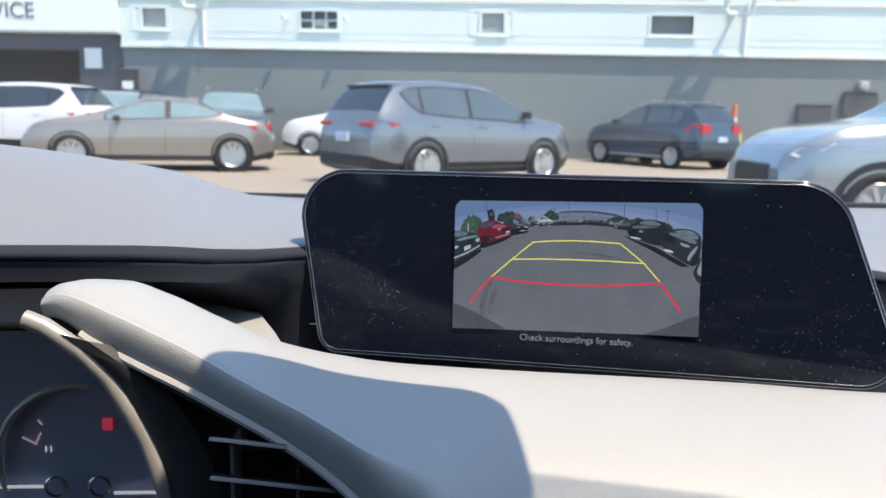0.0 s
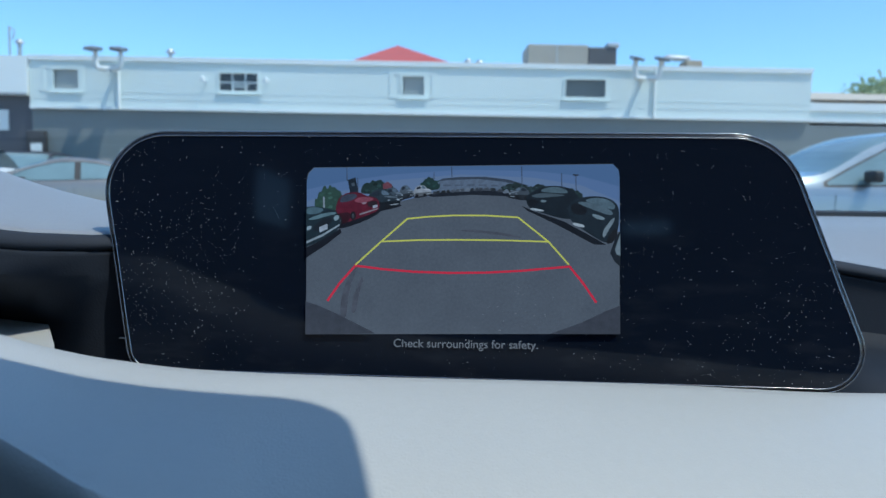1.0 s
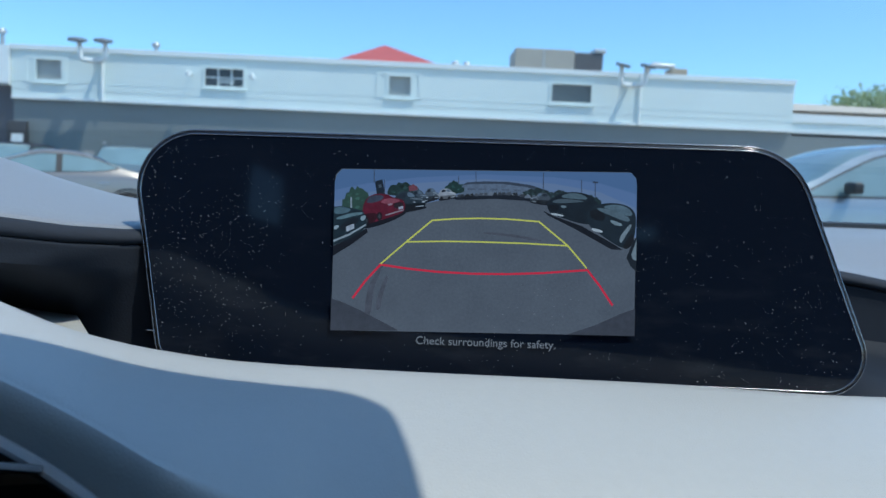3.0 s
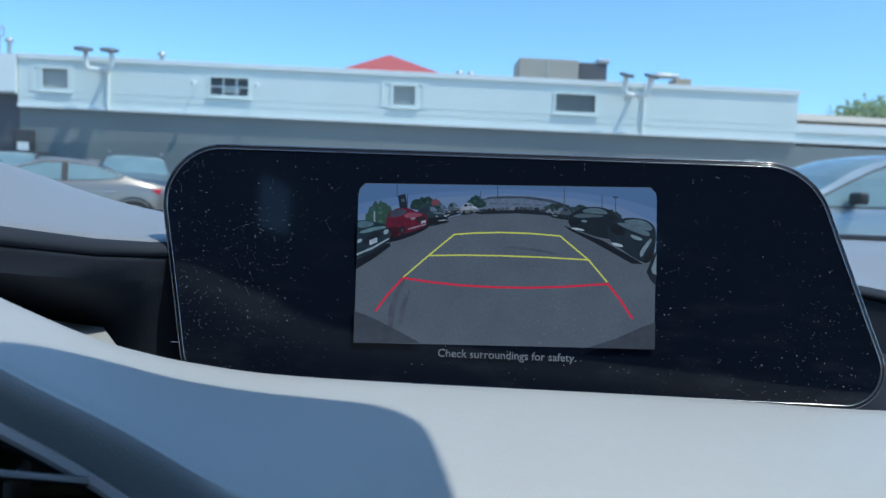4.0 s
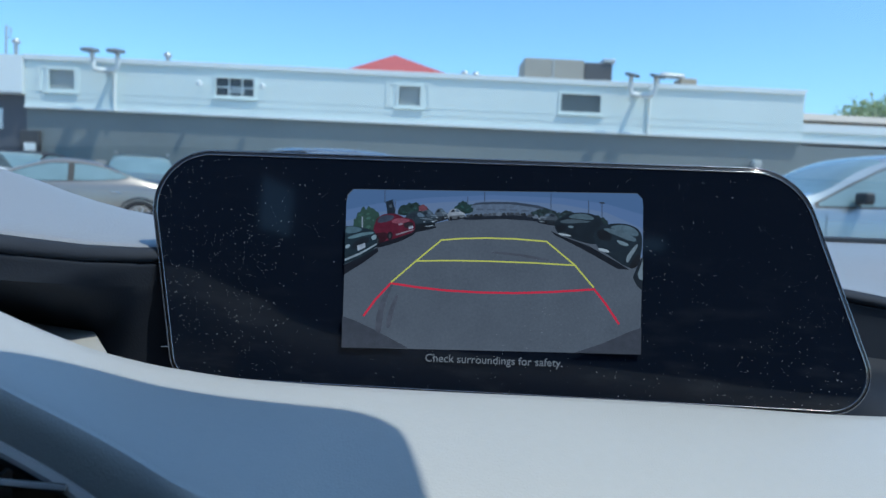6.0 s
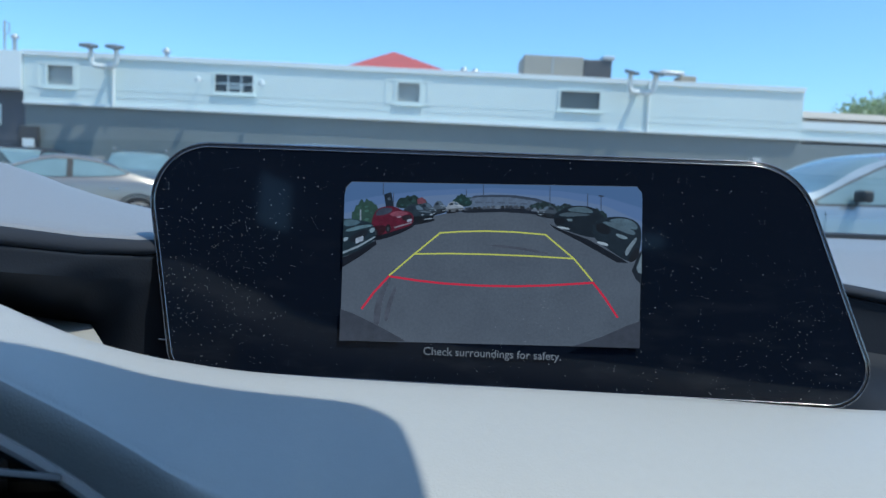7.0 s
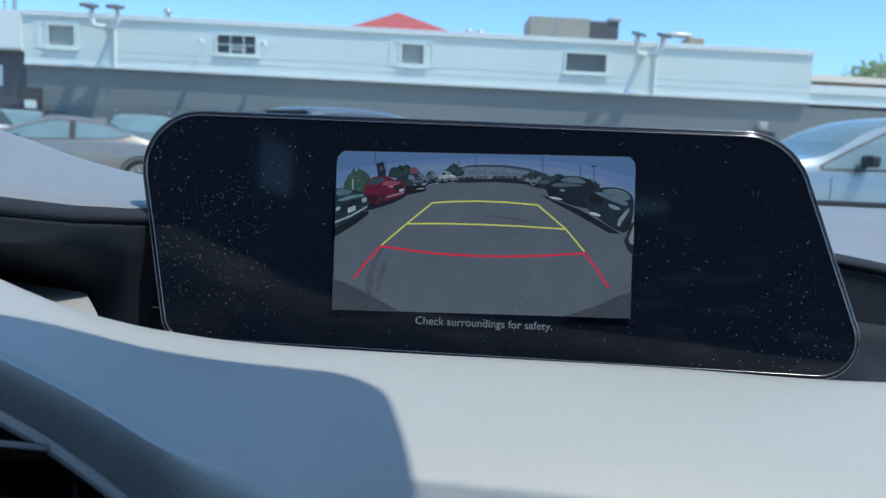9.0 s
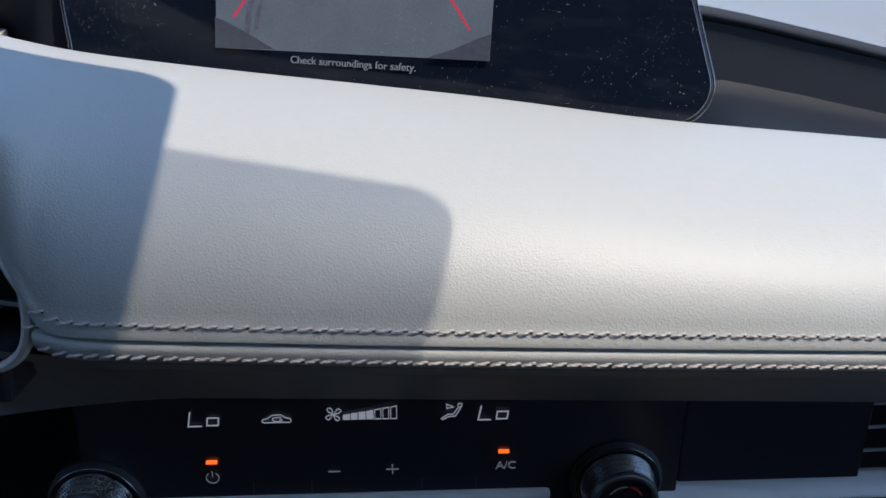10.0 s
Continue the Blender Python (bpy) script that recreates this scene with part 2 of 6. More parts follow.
SPAN = [-0.1145 + 0.1645 * k / 90 for k in range(91)] + [0.05 + 0.70 * k / 60 for k in range(1, 61)]
dash_pad = thing("dashboard_pad", "light grey leatherette dashboard pad with double stitched front edge", "dashboard", m=CAR)
rows = []
for s in SPAN:
    sec = pad_section(s)
    y, z = sec[-1]
    k = max(0.0, min(1.0, (s - 0.02) / 0.02))
    sec += [(y - 0.0012 * k + 0.001 * (1 - k), z - 0.0022), (y - 0.0012 * k + 0.003 * (1 - k), z - 0.0038), (y + 0.0014 * k + 0.005 * (1 - k), z - 0.0048)]
    rows.append([(s, a, b) for a, b in sec])
part("pad_cover", grid(rows), LEATHER, dash_pad, smooth=60)
rows = []
for s in [0.0405 + 0.7095 * k / 60 for k in range(61)]:
    y, z = curve(EDGE_Y, s), curve(EDGE_Z, s)
    z = min(z, 0.9439 + 0.024 * max(0, s - 0.1))
    rows.append([(s, y + 0.0016, z - 0.0046), (s, y - 0.0008, z - 0.0056), (s, y - 0.0012, z - 0.0074), (s, y - 0.0006, z - 0.0096), (s, y + 0.002, z - 0.0125), (s, y + 0.007, z - 0.015)])
part("edge_welt", grid(rows), LEATHER, dash_pad, "stitched leatherette welt under the pad", smooth=60)
# left end of the pad
end = pad_section(SPAN[0])
part("end_cap", flat([(a, b) for a, b in end], bm=None), LEATHER, dash_pad).matrix_basis = Matrix(((0, 0, 1, SPAN[0]), (1, 0, 0, 0), (0, 1, 0, 0), (0, 0, 0, 1)))


def stitch_row(name, drop, forward, start):
    seam = thing(name, "row of twisted grey thread stitches along the pad edge", "stitching", group="stitch rows", m=CAR)
    pitch, s, k = 0.0044, start, 0
    me = hole = None
    while s < 0.42:
        y, z = curve(EDGE_Y, s), min(curve(EDGE_Z, s), 0.956)
        if me is None:
            bm = bmesh.new()
            for turn in (0, math.pi):
                ply, rad = [], []
                for q in range(13):
                    f = q / 12
                    bow = math.sin(f * math.pi)
                    a_ = turn + f * 7.0
                    ply.append((-0.0022 + 0.0044 * f, -0.0001 - 0.00042 * bow + 0.00022 * math.cos(a_), -0.00055 + 0.0011 * f + 0.00022 * math.sin(a_)))
                    rad.append(0.00012 + 0.00015 * min(1.0, bow * 2.5))
                tube(ply, rad, 6, bm)
            ob = part("stitch", bm, THREAD, seam, smooth=True)
            me = ob.data
        else:
            ob = part("stitch", me, None, seam)
        ob.matrix_basis = pose(s, y - forward, z - drop, random.uniform(-6, 6), random.uniform(-5, 5), random.uniform(-3, 3))
        if hole is None:
            ob = part("needle_hole", lathe([(0.0006 * math.cos(a), 0.0006 * math.sin(a)) for a in (-1.4, -0.8, 0.0, 0.8, 1.4)], 7), SOFT_BLACK, seam, "dark needle hole")
            hole = ob.data
        else:
            ob = part("needle_hole", hole, None, seam)
        ob.matrix_basis = pose(s + pitch * 0.46, y - forward + 0.0002, z - drop - 0.0003) @ Matrix.Diagonal((1.2, 0.45, 0.8, 1))
        s += pitch * random.uniform(0.96, 1.04)
    return seam


stitch_row("seam_stitching", -0.0004, 0.0002, 0.0425)
stitch_row("seam_stitching", 0.0094, 0.0005, 0.040)

PANEL = CAR @ pose(0.0602, 0.0208, 0.1268, 0, -2.95, 0) @ Matrix.Diagonal((0.884, 0.8683, 0.8683, 1))
LEVEL = CAR.inverted() @ PANEL

# dark trim that falls back from the pad to the climate panel
dash_low = thing("lower_dashboard", "dark soft-touch lower dashboard below the pad", "dashboard", m=CAR)
rows = []
for k in range(71):
    s = -0.10 + 0.85 * k / 70
    y, z = curve(EDGE_Y, max(s, 0.046)) + max(0.0, 0.046 - s) * 0.10, curve(EDGE_Z, max(s, 0.046)) - 0.0138
    fall = 0.007 * (max(0.0, 0.06 - s) / 0.065) ** 1.5
    rows.append([(s, y + 0.004, z), (s, y + 0.006, z - 0.003), (s, y + 0.012, z - 0.007), (s, y + 0.030, z - 0.018), LEVEL @ Vector((s, 0.3082, 0.8862 - 0.033 * s - fall)), LEVEL @ Vector((s, 0.316, 0.8832 - 0.033 * s - fall))])
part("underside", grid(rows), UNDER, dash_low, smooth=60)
part("fascia", box(-0.75, 0.95, 0.322, 0.345, 0.55, 0.895, 0.004), BLACK_PLASTIC, dash_low)
part("fascia_upper", box(0.05, 0.95, 0.325, 0.40, 0.893, 0.955, 0.004), BLACK_PLASTIC, dash_low)
part("fascia_side", box(-0.75, -0.075, 0.43, 0.45, 0.55, 0.99, 0.004), BLACK_PLASTIC, dash_low)

# rear shelf of the dashboard: trench floor, black riser, leatherette top with the raised hood
RISER_Y = [(-0.75, 0.36), (-0.30, 0.366), (-0.16, 0.380), (-0.10, 0.388), (-0.08, 0.394), (-0.06, 0.415), (-0.035, 0.452), (0.0, 0.466), (0.06, 0.472), (0.2, 0.465), (0.3, 0.455), (0.42, 0.45), (0.95, 0.45)]
RISER_Z = [(-0.75, 1.0475), (-0.16, 1.0490), (-0.10, 1.0482), (-0.08, 1.0468), (-0.06, 1.0420), (-0.035, 1.0370), (0.0, 1.0372), (0.1, 1.038), (0.2, 1.0365), (0.3, 1.0280), (0.36, 1.0190), (0.42, 1.0100), (0.95, 0.985)]
RISER_FOOT = [(-0.75, 0.36), (-0.30, 0.46), (-0.20, 0.492), (-0.087, 0.482), (-0.053, 0.4605), (-0.035, 0.455), (0.0, 0.44), (0.95, 0.44)]
TOP_Z = [(-0.75, 1.092), (-0.35, 1.096), (-0.232, 1.0885), (-0.132, 1.0740), (-0.10, 1.0620), (-0.077, 1.0545), (-0.05, 1.0480), (-0.015, 1.0432), (0.05, 1.0415), (0.3, 1.0405), (0.5, 1.040), (0.95, 1.035)]
BACK_Z = [(-0.75, 1.05), (-0.232, 1.05), (-0.10, 1.0430), (-0.03, 1.0405), (0.5, 1.0400), (0.95, 1.035)]
dash_rear = thing("rear_dashboard", "two-tier dashboard top in grey leatherette over a black riser", "dashboard", m=CAR)
riser, top = [], []
for k in range(103):
    s = -0.75 + 1.70 * k / 102
    y, z, zt = curve(RISER_Y, s), curve(RISER_Z, s), curve(TOP_Z, s)
    yb = max(y - 0.004, curve(RISER_FOOT, s))
    riser.append([(s, yb, 0.940), (s, yb, min(1.001, z - 0.030)), (s, y - 0.004 + (yb - y + 0.004) * 0.3, z - 0.020), (s, y - 0.0040, z - 0.014), (s, y - 0.0044, z - 0.0065), (s, y - 0.0050, z - 0.0050), (s, y - 0.0046, z - 0.0045), (s, y - 0.0030, z - 0.0042),
                  (s, y - 0.0052, z - 0.0036), (s, y - 0.0062, z - 0.0026), (s, y - 0.0064, z - 0.0014), (s, y - 0.0056, z + 0.0000), (s, y - 0.0038, z + 0.0013), (s, y - 0.0012, z + 0.0022), (s, y + 0.0010, z + 0.0023)])
    row = [(s, y + 0.0004, z + 0.0018), (s, y - 0.0002, z + 0.0024), (s, y + 0.0014, z + 0.0030), (s, y + 0.004, z + 0.0035), (s, y + 0.007, z + 0.0039)]
    for t in (0.15, 0.3, 0.45, 0.6, 0.75, 0.9, 1.0):
        e = math.sin(t * math.pi / 2)
        row.append((s, y + 0.007 + (0.553 - y - 0.007) * t, z + 0.0038 + (zt - z - 0.0038) * e))
    zb = curve(BACK_Z, s)
    row += [(s, 0.59, zt + (zb - zt) * 0.12), (s, 0.63, zt + (zb - zt) * 0.5), (s, 0.67, zt + (zb - zt) * 0.88), (s, 0.70, zb)]
    top.append(row)
part("riser", grid(riser), BLACK_LEATHER, dash_rear, "black leatherette riser", smooth=60)
part("top_cover", grid(top), REAR_LEATHER, dash_rear, smooth=60)
FLOOR_Z = [(-0.02, 0.962), (0.25, 0.962), (0.275, 0.970), (0.30, 0.9885), (0.345, 0.9835), (0.395, 0.9775), (0.46, 0.9690), (0.95, 0.955)]
rows = []
for k in range(60):
    s = -0.02 + 0.97 * k / 59
    z = curve(FLOOR_Z, s)
    rows.append([(s, 0.390, z - 0.026), (s, 0.390, z - 0.0125), (s, 0.393, z - 0.0105), (s, 0.420, z - 0.0040), (s, 0.436, z - 0.0004), (s, 0.443, z + 0.0022), (s, 0.448, z + 0.007)])
part("trench_floor", grid(rows), TRENCH, dash_rear, "recess floor behind the pad, darkened and blued for shade", smooth=60)
part("trench_pad", flat([(-0.105, 0.412), (-0.072, 0.375), (-0.026, 0.375), (-0.038, 0.415), (-0.053, 0.457), (-0.087, 0.479), (-0.115, 0.483)], 1.0005, None, 0.025), LEATHER, dash_rear, "grey leatherette ledge behind the pad")

# ---- climate panel ----
PY = 0.310
panel = thing("climate_control_unit", "gloss black climate control panel with white symbols and orange lamps", "control panel", m=PANEL)
part("glass_face", box(0.012, 0.26, PY - 0.0005, PY + 0.012, 0.822, 0.902, 0.0006), PANEL_BLACK, panel, "gloss black panel")
WHITE_GLOW = glowing("white symbol", (0.85, 0.88, 0.92), 0.19)
DIM_GLOW = glowing("dim symbol", (0.7, 0.75, 0.8), 0.09)
ORANGE_GLOW = glowing("orange lamp", (1.0, 0.15, 0.012), 0.85)
STAND = Matrix(((1, 0, 0, 0), (0, 0, -1, PY - 0.0016), (0, 1, 0, 0), (0, 0, 0, 1)))


def strokes(name, lines, width, material, parent, m, label=""):
    """Thin raised bars along 2D lines, in the plane of m."""
    bm = bmesh.new()
    for line in lines:
        pts = [Vector(p) for i, p in enumerate(line) if i == 0 or (Vector(p) - Vector(line[i - 1])).length > 1e-7]
        loop = (pts[0] - pts[-1]).length < 1e-7
        if loop:
            pts = pts[:-1]
        n, quads = len(pts), []
        for i, p in enumerate(pts):
            a = pts[i - 1] if (loop or i) else None
            b = pts[(i + 1) % n] if (loop or i < n - 1) else None
            da = (p - a).normalized() if a is not None else (b - p).normalized()
            db = (b - p).normalized() if b is not None else da
            na, nb = Vector((-da.y, da.x)), Vector((-db.y, db.x))
            off = (na + nb)
            off = off.normalized() if off.length > 0.2 else na
            off *= width / 2 / max(0.5, off.dot(na))
            quads.append([bm.verts.new((q.x, q.y, z)) for q, z in ((p + off, 0.0003), (p - off, 0.0003), (p - off, -0.0001), (p + off, -0.0001))])
        for i in range(n if loop else n - 1):
            u, v = quads[i], quads[(i + 1) % n]
            for k in range(4):
                bm.faces.new((u[k], u[(k + 1) % 4], v[(k + 1) % 4], v[k]))
        if not loop:
            bm.faces.new(quads[0])
            bm.faces.new(quads[-1])
    me = bpy.data.meshes.new(name)
    bmesh.ops.recalc_face_normals(bm, faces=bm.faces)
    bm.to_mesh(me)
    bm.free()
    me.transform(m)
    return part(name, me, material, parent, label)


def arc(cx, cy, r, a0, a1, n=14, ry=None):
    return [(cx + r * math.cos(radians(a0 + (a1 - a0) * k / n)), cy + (ry or r) * math.sin(radians(a0 + (a1 - a0) * k / n))) for k in range(n + 1)]


for x0 in (0.0570, 0.1733):
    o = 0.8708
    strokes("temperature_readout", [[(x0 + 0.0012, o + 0.0066), (x0, o), (x0 + 0.0052, o)], [(x0 + 0.0074, o + 0.0003), (x0 + 0.0118, o + 0.0003), (x0 + 0.0122, o + 0.0038), (x0 + 0.0078, o + 0.0038), (x0 + 0.0074, o + 0.0003)]],
            0.0005, WHITE_GLOW, panel, STAND, "white Lo readout")
x0, o = 0.0862, 0.8718
strokes("recirculation_symbol", [[(x0 + 0.0030, o), (x0 + 0.0009, o), (x0, o + 0.0005), (x0 + 0.0002, o + 0.0014), (x0 + 0.0024, o + 0.0019), (x0 + 0.0042, o + 0.0034), (x0 + 0.0076, o + 0.0036), (x0 + 0.0094, o + 0.0022), (x0 + 0.0114, o + 0.0017), (x0 + 0.0117, o + 0.0004), (x0 + 0.0110, o), (x0 + 0.0096, o)],
                                 [(x0 + 0.0030, o), (x0 + 0.0096, o)],
                                 arc(x0 + 0.0062, o + 0.0014, 0.0020, 40, 330, ry=0.0010), [(x0 + 0.0070, o + 0.0012), (x0 + 0.0080, o + 0.0009), (x0 + 0.0078, o + 0.0017)]], 0.0003, WHITE_GLOW, panel, STAND)
x0, o = 0.1115, 0.8724
blades = []
for a in (20, 110, 200, 290):
    hub, tip = Vector((x0 + 0.0033, o + 0.0026)), Vector((math.cos(radians(a)), math.sin(radians(a))))
    side = Vector((-tip.y, tip.x))
    blades.append([tuple(hub + tip * (0.0034 * f) + side * w) for f, w in ((0.1, 0.0), (0.45, 0.0012), (0.8, 0.0017), (1.0, 0.0011), (0.98, 0.0002), (0.6, -0.0003), (0.1, 0.0))])
strokes("fan_symbol", blades, 0.00028, WHITE_GLOW, panel, STAND)
for k in range(7):
    xk, h = 0.1185 + k * 0.00318, 0.0021 + k * 0.00055
    if k < 4:
        bm = flat([(xk, o), (xk + 0.0028, o), (xk + 0.0028, o + h + 0.0005), (xk, o + h)], 0.0003, None, 0.0004)
        bm.transform(STAND)
        part("fan_speed_bar", bm, WHITE_GLOW, panel)
    else:
        strokes("fan_speed_bar", [[(xk + 0.0002, o), (xk + 0.0026, o), (xk + 0.0026, o + h + 0.0005), (xk + 0.0002, o + h), (xk + 0.0002, o)]], 0.0003, WHITE_GLOW, panel, STAND)
x0, o = 0.1580, 0.8716
strokes("airflow_symbol", [[(x0, o), (x0 + 0.003, o + 0.0022), (x0 + 0.0052, o + 0.0022), (x0 + 0.007, o + 0.0052)], arc(x0 + 0.0078, o + 0.0064, 0.0009, 0, 360, 10),
                           [(x0 + 0.0006, o - 0.0004), (x0 + 0.0036, o + 0.0012), (x0 + 0.006, o + 0.0012), (x0 + 0.0082, o + 0.0052)],
                           [(x0 + 0.0024, o + 0.005), (x0 + 0.0052, o + 0.0056), (x0 + 0.0024, o + 0.007), (x0 + 0.0024, o + 0.005)]], 0.0003, WHITE_GLOW, panel, STAND)
for xl, zl in ((0.0622, 0.8526), (0.1822, 0.8543)):
    part("indicator_lamp", box(xl, xl + 0.0044, PY - 0.0022, PY - 0.0006, zl, zl + 0.0010), ORANGE_GLOW, panel, "orange indicator lamp")
strokes("power_symbol", [arc(0.0642, 0.8455, 0.0026, 125, 415), [(0.0642, 0.846), (0.0642, 0.8487)]], 0.0004, DIM_GLOW, panel, STAND)
strokes("minus_symbol", [[(0.1116, 0.8471), (0.1164, 0.8471)]], 0.0005, DIM_GLOW, panel, STAND)
strokes("plus_symbol", [[(0.1356, 0.8475), (0.1406, 0.8475)], [(0.1381, 0.8451), (0.1381, 0.8499)]], 0.0005, DIM_GLOW, panel, STAND)
lettering("A/C", 0.0052, STAND @ pose(0.1812, 0.8462, 0), DIM_GLOW, panel, "lettering", "dim A/C lettering")
# button gaps
for xg in (0.080, 0.104, 0.150, 0.173):
    part("button_gap", box(xg, xg + 0.0005, PY - 0.0010, PY - 0.0004, 0.8365, 0.842), SOFT_BLACK, panel)
part("silver_strip", box(0.030, 0.205, PY - 0.0035, PY + 0.01, 0.829, 0.8352, 0.002), SILVER, panel, "satin silver strip")


def knob(name, x, z):
    k = thing(name, "round climate dial with knurled metal grip", "dial", group="climate dials", m=PANEL)
    m = Matrix(((1, 0, 0, x), (0, 0, -1, PY), (0, 1, 0, z), (0, 0, 0, 1))) @ Matrix.Diagonal((0.85, 0.85, 0.9, 1))
    part("collar", lathe([(0.0235, -0.002), (0.0235, 0.002), (0.021, 0.004), (0.0195, 0.004)], 48, m=m), SOFT_BLACK, k, "soft black collar", smooth=True)
    part("collar_ring", tube([tuple(m @ Vector((0.0212 * math.cos(radians(a)), 0.0212 * math.sin(radians(a)), 0.0042))) for a in range(0, 361, 6)], 0.00022, 6), DARK_CHROME, k, "thin metal ring round the dial")
    bm = bmesh.new()
    n, rings = 72, 7

    def skirt(i, j, up=0.0):
        r_ = 0.0184 - 0.0022 * i / rings + up
        a_ = 2 * math.pi * (j + 0.5 * (i % 2 if up == 0 else 0)) / n
        return m @ Vector((r_ * math.cos(a_), r_ * math.sin(a_), 0.004 + 0.0115 * i / rings))
    low_ = [[bm.verts.new(skirt(i, j)) for j in range(n)] for i in range(rings + 1)]
    for i in range(rings):
        for j in range(n):
            h = (j + 1) % n
            quad = (low_[i][j], low_[i][h], low_[i + 1][h], low_[i + 1][j])
            mid = sum((q.co for q in quad), Vector()) / 4
            axis = m @ Vector((0, 0, 0.004 + 0.0115 * (i + 0.5) / rings))
            tip = bm.verts.new(mid + (mid - axis).normalized() * 0.0007)
            for q in range(4):
                bm.faces.new((quad[q], quad[(q + 1) % 4], tip))
    part("knurled_grip", bm, KNURL, k, "knurled satin metal grip")
    part("rim", lathe([(0.0166, 0.0155), (0.0164, 0.0170), (0.0154, 0.0180), (0.0140, 0.0180), (0.0132, 0.0170)], 48, m=m), DIAL_RIM, k, "dark satin rim", smooth=True)
    part("cap", lathe([(0.0132, 0.0170), (0.0130, 0.0168), (0.0001, 0.0168)], 48, m=m), GLOSS_BLACK, k, smooth=True)
    return k, m


for x, z in ((0.0165, 0.8350), (0.2330, 0.8383)):
    k, m = knob("climate_dial", x, z)
    strokes("red_arc", [arc(0, 0, 0.0085, 25, 75)], 0.0009, glowing("red arc", (0.5, 0.02, 0.02), 0.05), k, m @ pose(0, 0, 0.0170), "red warm-side arc")
    strokes("white_arc", [arc(0, 0, 0.0085, 85, 150)], 0.0005, glowing("white arc", (0.7, 0.75, 0.8), 0.03), k, m @ pose(0, 0, 0.0170))

strip = thing("trim_strip", "satin silver trim strip beside the climate panel", "trim", m=PANEL)
part("bar", grid([[(x, 0.3080, 0.8262), (x, 0.3064, 0.8270), (x, 0.3060, 0.8280), (x, 0.3066, 0.8290), (x, 0.3140, 0.8348), (x, 0.3160, 0.8352), (x, 0.3185, 0.8340)] for x in (0.252, 0.3, 0.4, 0.6)]), SILVER, strip, smooth=60)
part("bezel", box(0.2602, 0.340, 0.3095, 0.322, 0.8358, 0.902, 0.0006), PANEL_BLACK, strip, "smooth black bezel")


# ---- air vents ----
SLAT_EDGE = paint("grey slat edge", (0.33, 0.335, 0.345), 0.4, metal=0.2, vary=0.05)


def slat(parent, x0, x1, y, z, tilt=12, lean=0.0):
    ob = part("slat", box(x0, x1, -0.0055, 0.011, -0.0010, 0.0010, 0.0005), NAVY_BLACK, parent)
    ob.matrix_basis = pose(0, y, z, tilt, lean)
    edge = part("slat_edge", box(x0, x1, -0.0064, -0.0054, -0.0007, 0.0007, 0.0002), SLAT_EDGE, parent, "thin metallic slat edge")
    edge.matrix_basis = pose(0, y, z, tilt, lean)


vent = thing("air_vent", "black slatted air vent with thin metal surround", "air vent", group="air vents", m=CAR)
part("duct", box(-0.062, 0.05, 0.322, 0.33, 0.90, 0.978), BLACK_PLASTIC, vent, "dark duct behind the slats")
for z, xb in ((0.9930, -0.016), (0.9785, 0.010), (0.9640, 0.0185), (0.9490, 0.0260), (0.9340, 0.0290)):
    slat(vent, -0.043, xb, 0.2865, z, -24, 7.4)
for xv in (-0.038, -0.014, 0.010):
    part("vane", box(xv, xv + 0.0012, 0.294, 0.310, 0.926, curve(EDGE_Z, xv) - 0.016), SLAT_EDGE, vent, "upright grey vane")
rim = []
for s in [-0.098 + 0.1365 * k / 40 for k in range(41)]:
    rim.append((s, curve(EDGE_Y, s) + 0.0025, curve(EDGE_Z, s) - 0.0026))
turn_ = bezier(rim[-1], (0.0402, 0.2545, 0.936), (0.037, 0.256, 0.9275), (0.024, 0.2595, 0.9222), 10)[1:] + bezier((0.024, 0.2595, 0.9222), (0.004, 0.264, 0.918), (-0.04, 0.272, 0.914), (-0.09, 0.282, 0.912), 8)[1:]
rim += [tuple(p) for p in turn_]
part("surround", tube(rim, [0.0022] * 41 + [0.0022 - 0.0007 * min(1.0, k / 9) for k in range(18)], 8), SURROUND, vent, "thin satin metal surround", smooth=True)
lip = []
for s in [-0.112 + 0.152 * k / 40 for k in range(41)]:
    y, z = curve(EDGE_Y, s), curve(EDGE_Z, s)
    lip.append([(s, y + 0.003, z - 0.003), (s, y + 0.006, z - 0.009), (s, y + 0.022, z - 0.014), (s, y + 0.05, z - 0.018)])
part("throat", grid(lip), BLACK_PLASTIC, vent, smooth=60)
part("sill", box(-0.09, 0.024, 0.268, 0.32, 0.905, 0.9215, 0.002), SOFT_BLACK, vent)
vent2 = thing("air_vent", "black slatted passenger-side air vent", "air vent", group="air vents", m=PANEL)
part("duct", box(0.338, 0.52, 0.334, 0.339, 0.834, 0.90), BLACK_PLASTIC, vent2)
for z in (0.846, 0.858, 0.870, 0.882):
    slat(vent2, 0.3405, 0.52, 0.3215, z, 4)

# ---- instrument cluster ----
cluster = thing("instrument_cluster", "instrument cluster with analogue gauge behind a grey-rimmed binnacle", "instrument cluster", m=CAR)
PLATE_BLACK = paint("matt black shading plate", (0.007, 0.008, 0.010), 0.8, vary=0.1, spec=0.15)
# face colour raised to imitate haze and reflection on the gauge lens
FACE = paint("haze-lightened gauge face", (0.46, 0.50, 0.66), 0.5, vary=0.08)
CY = 0.403
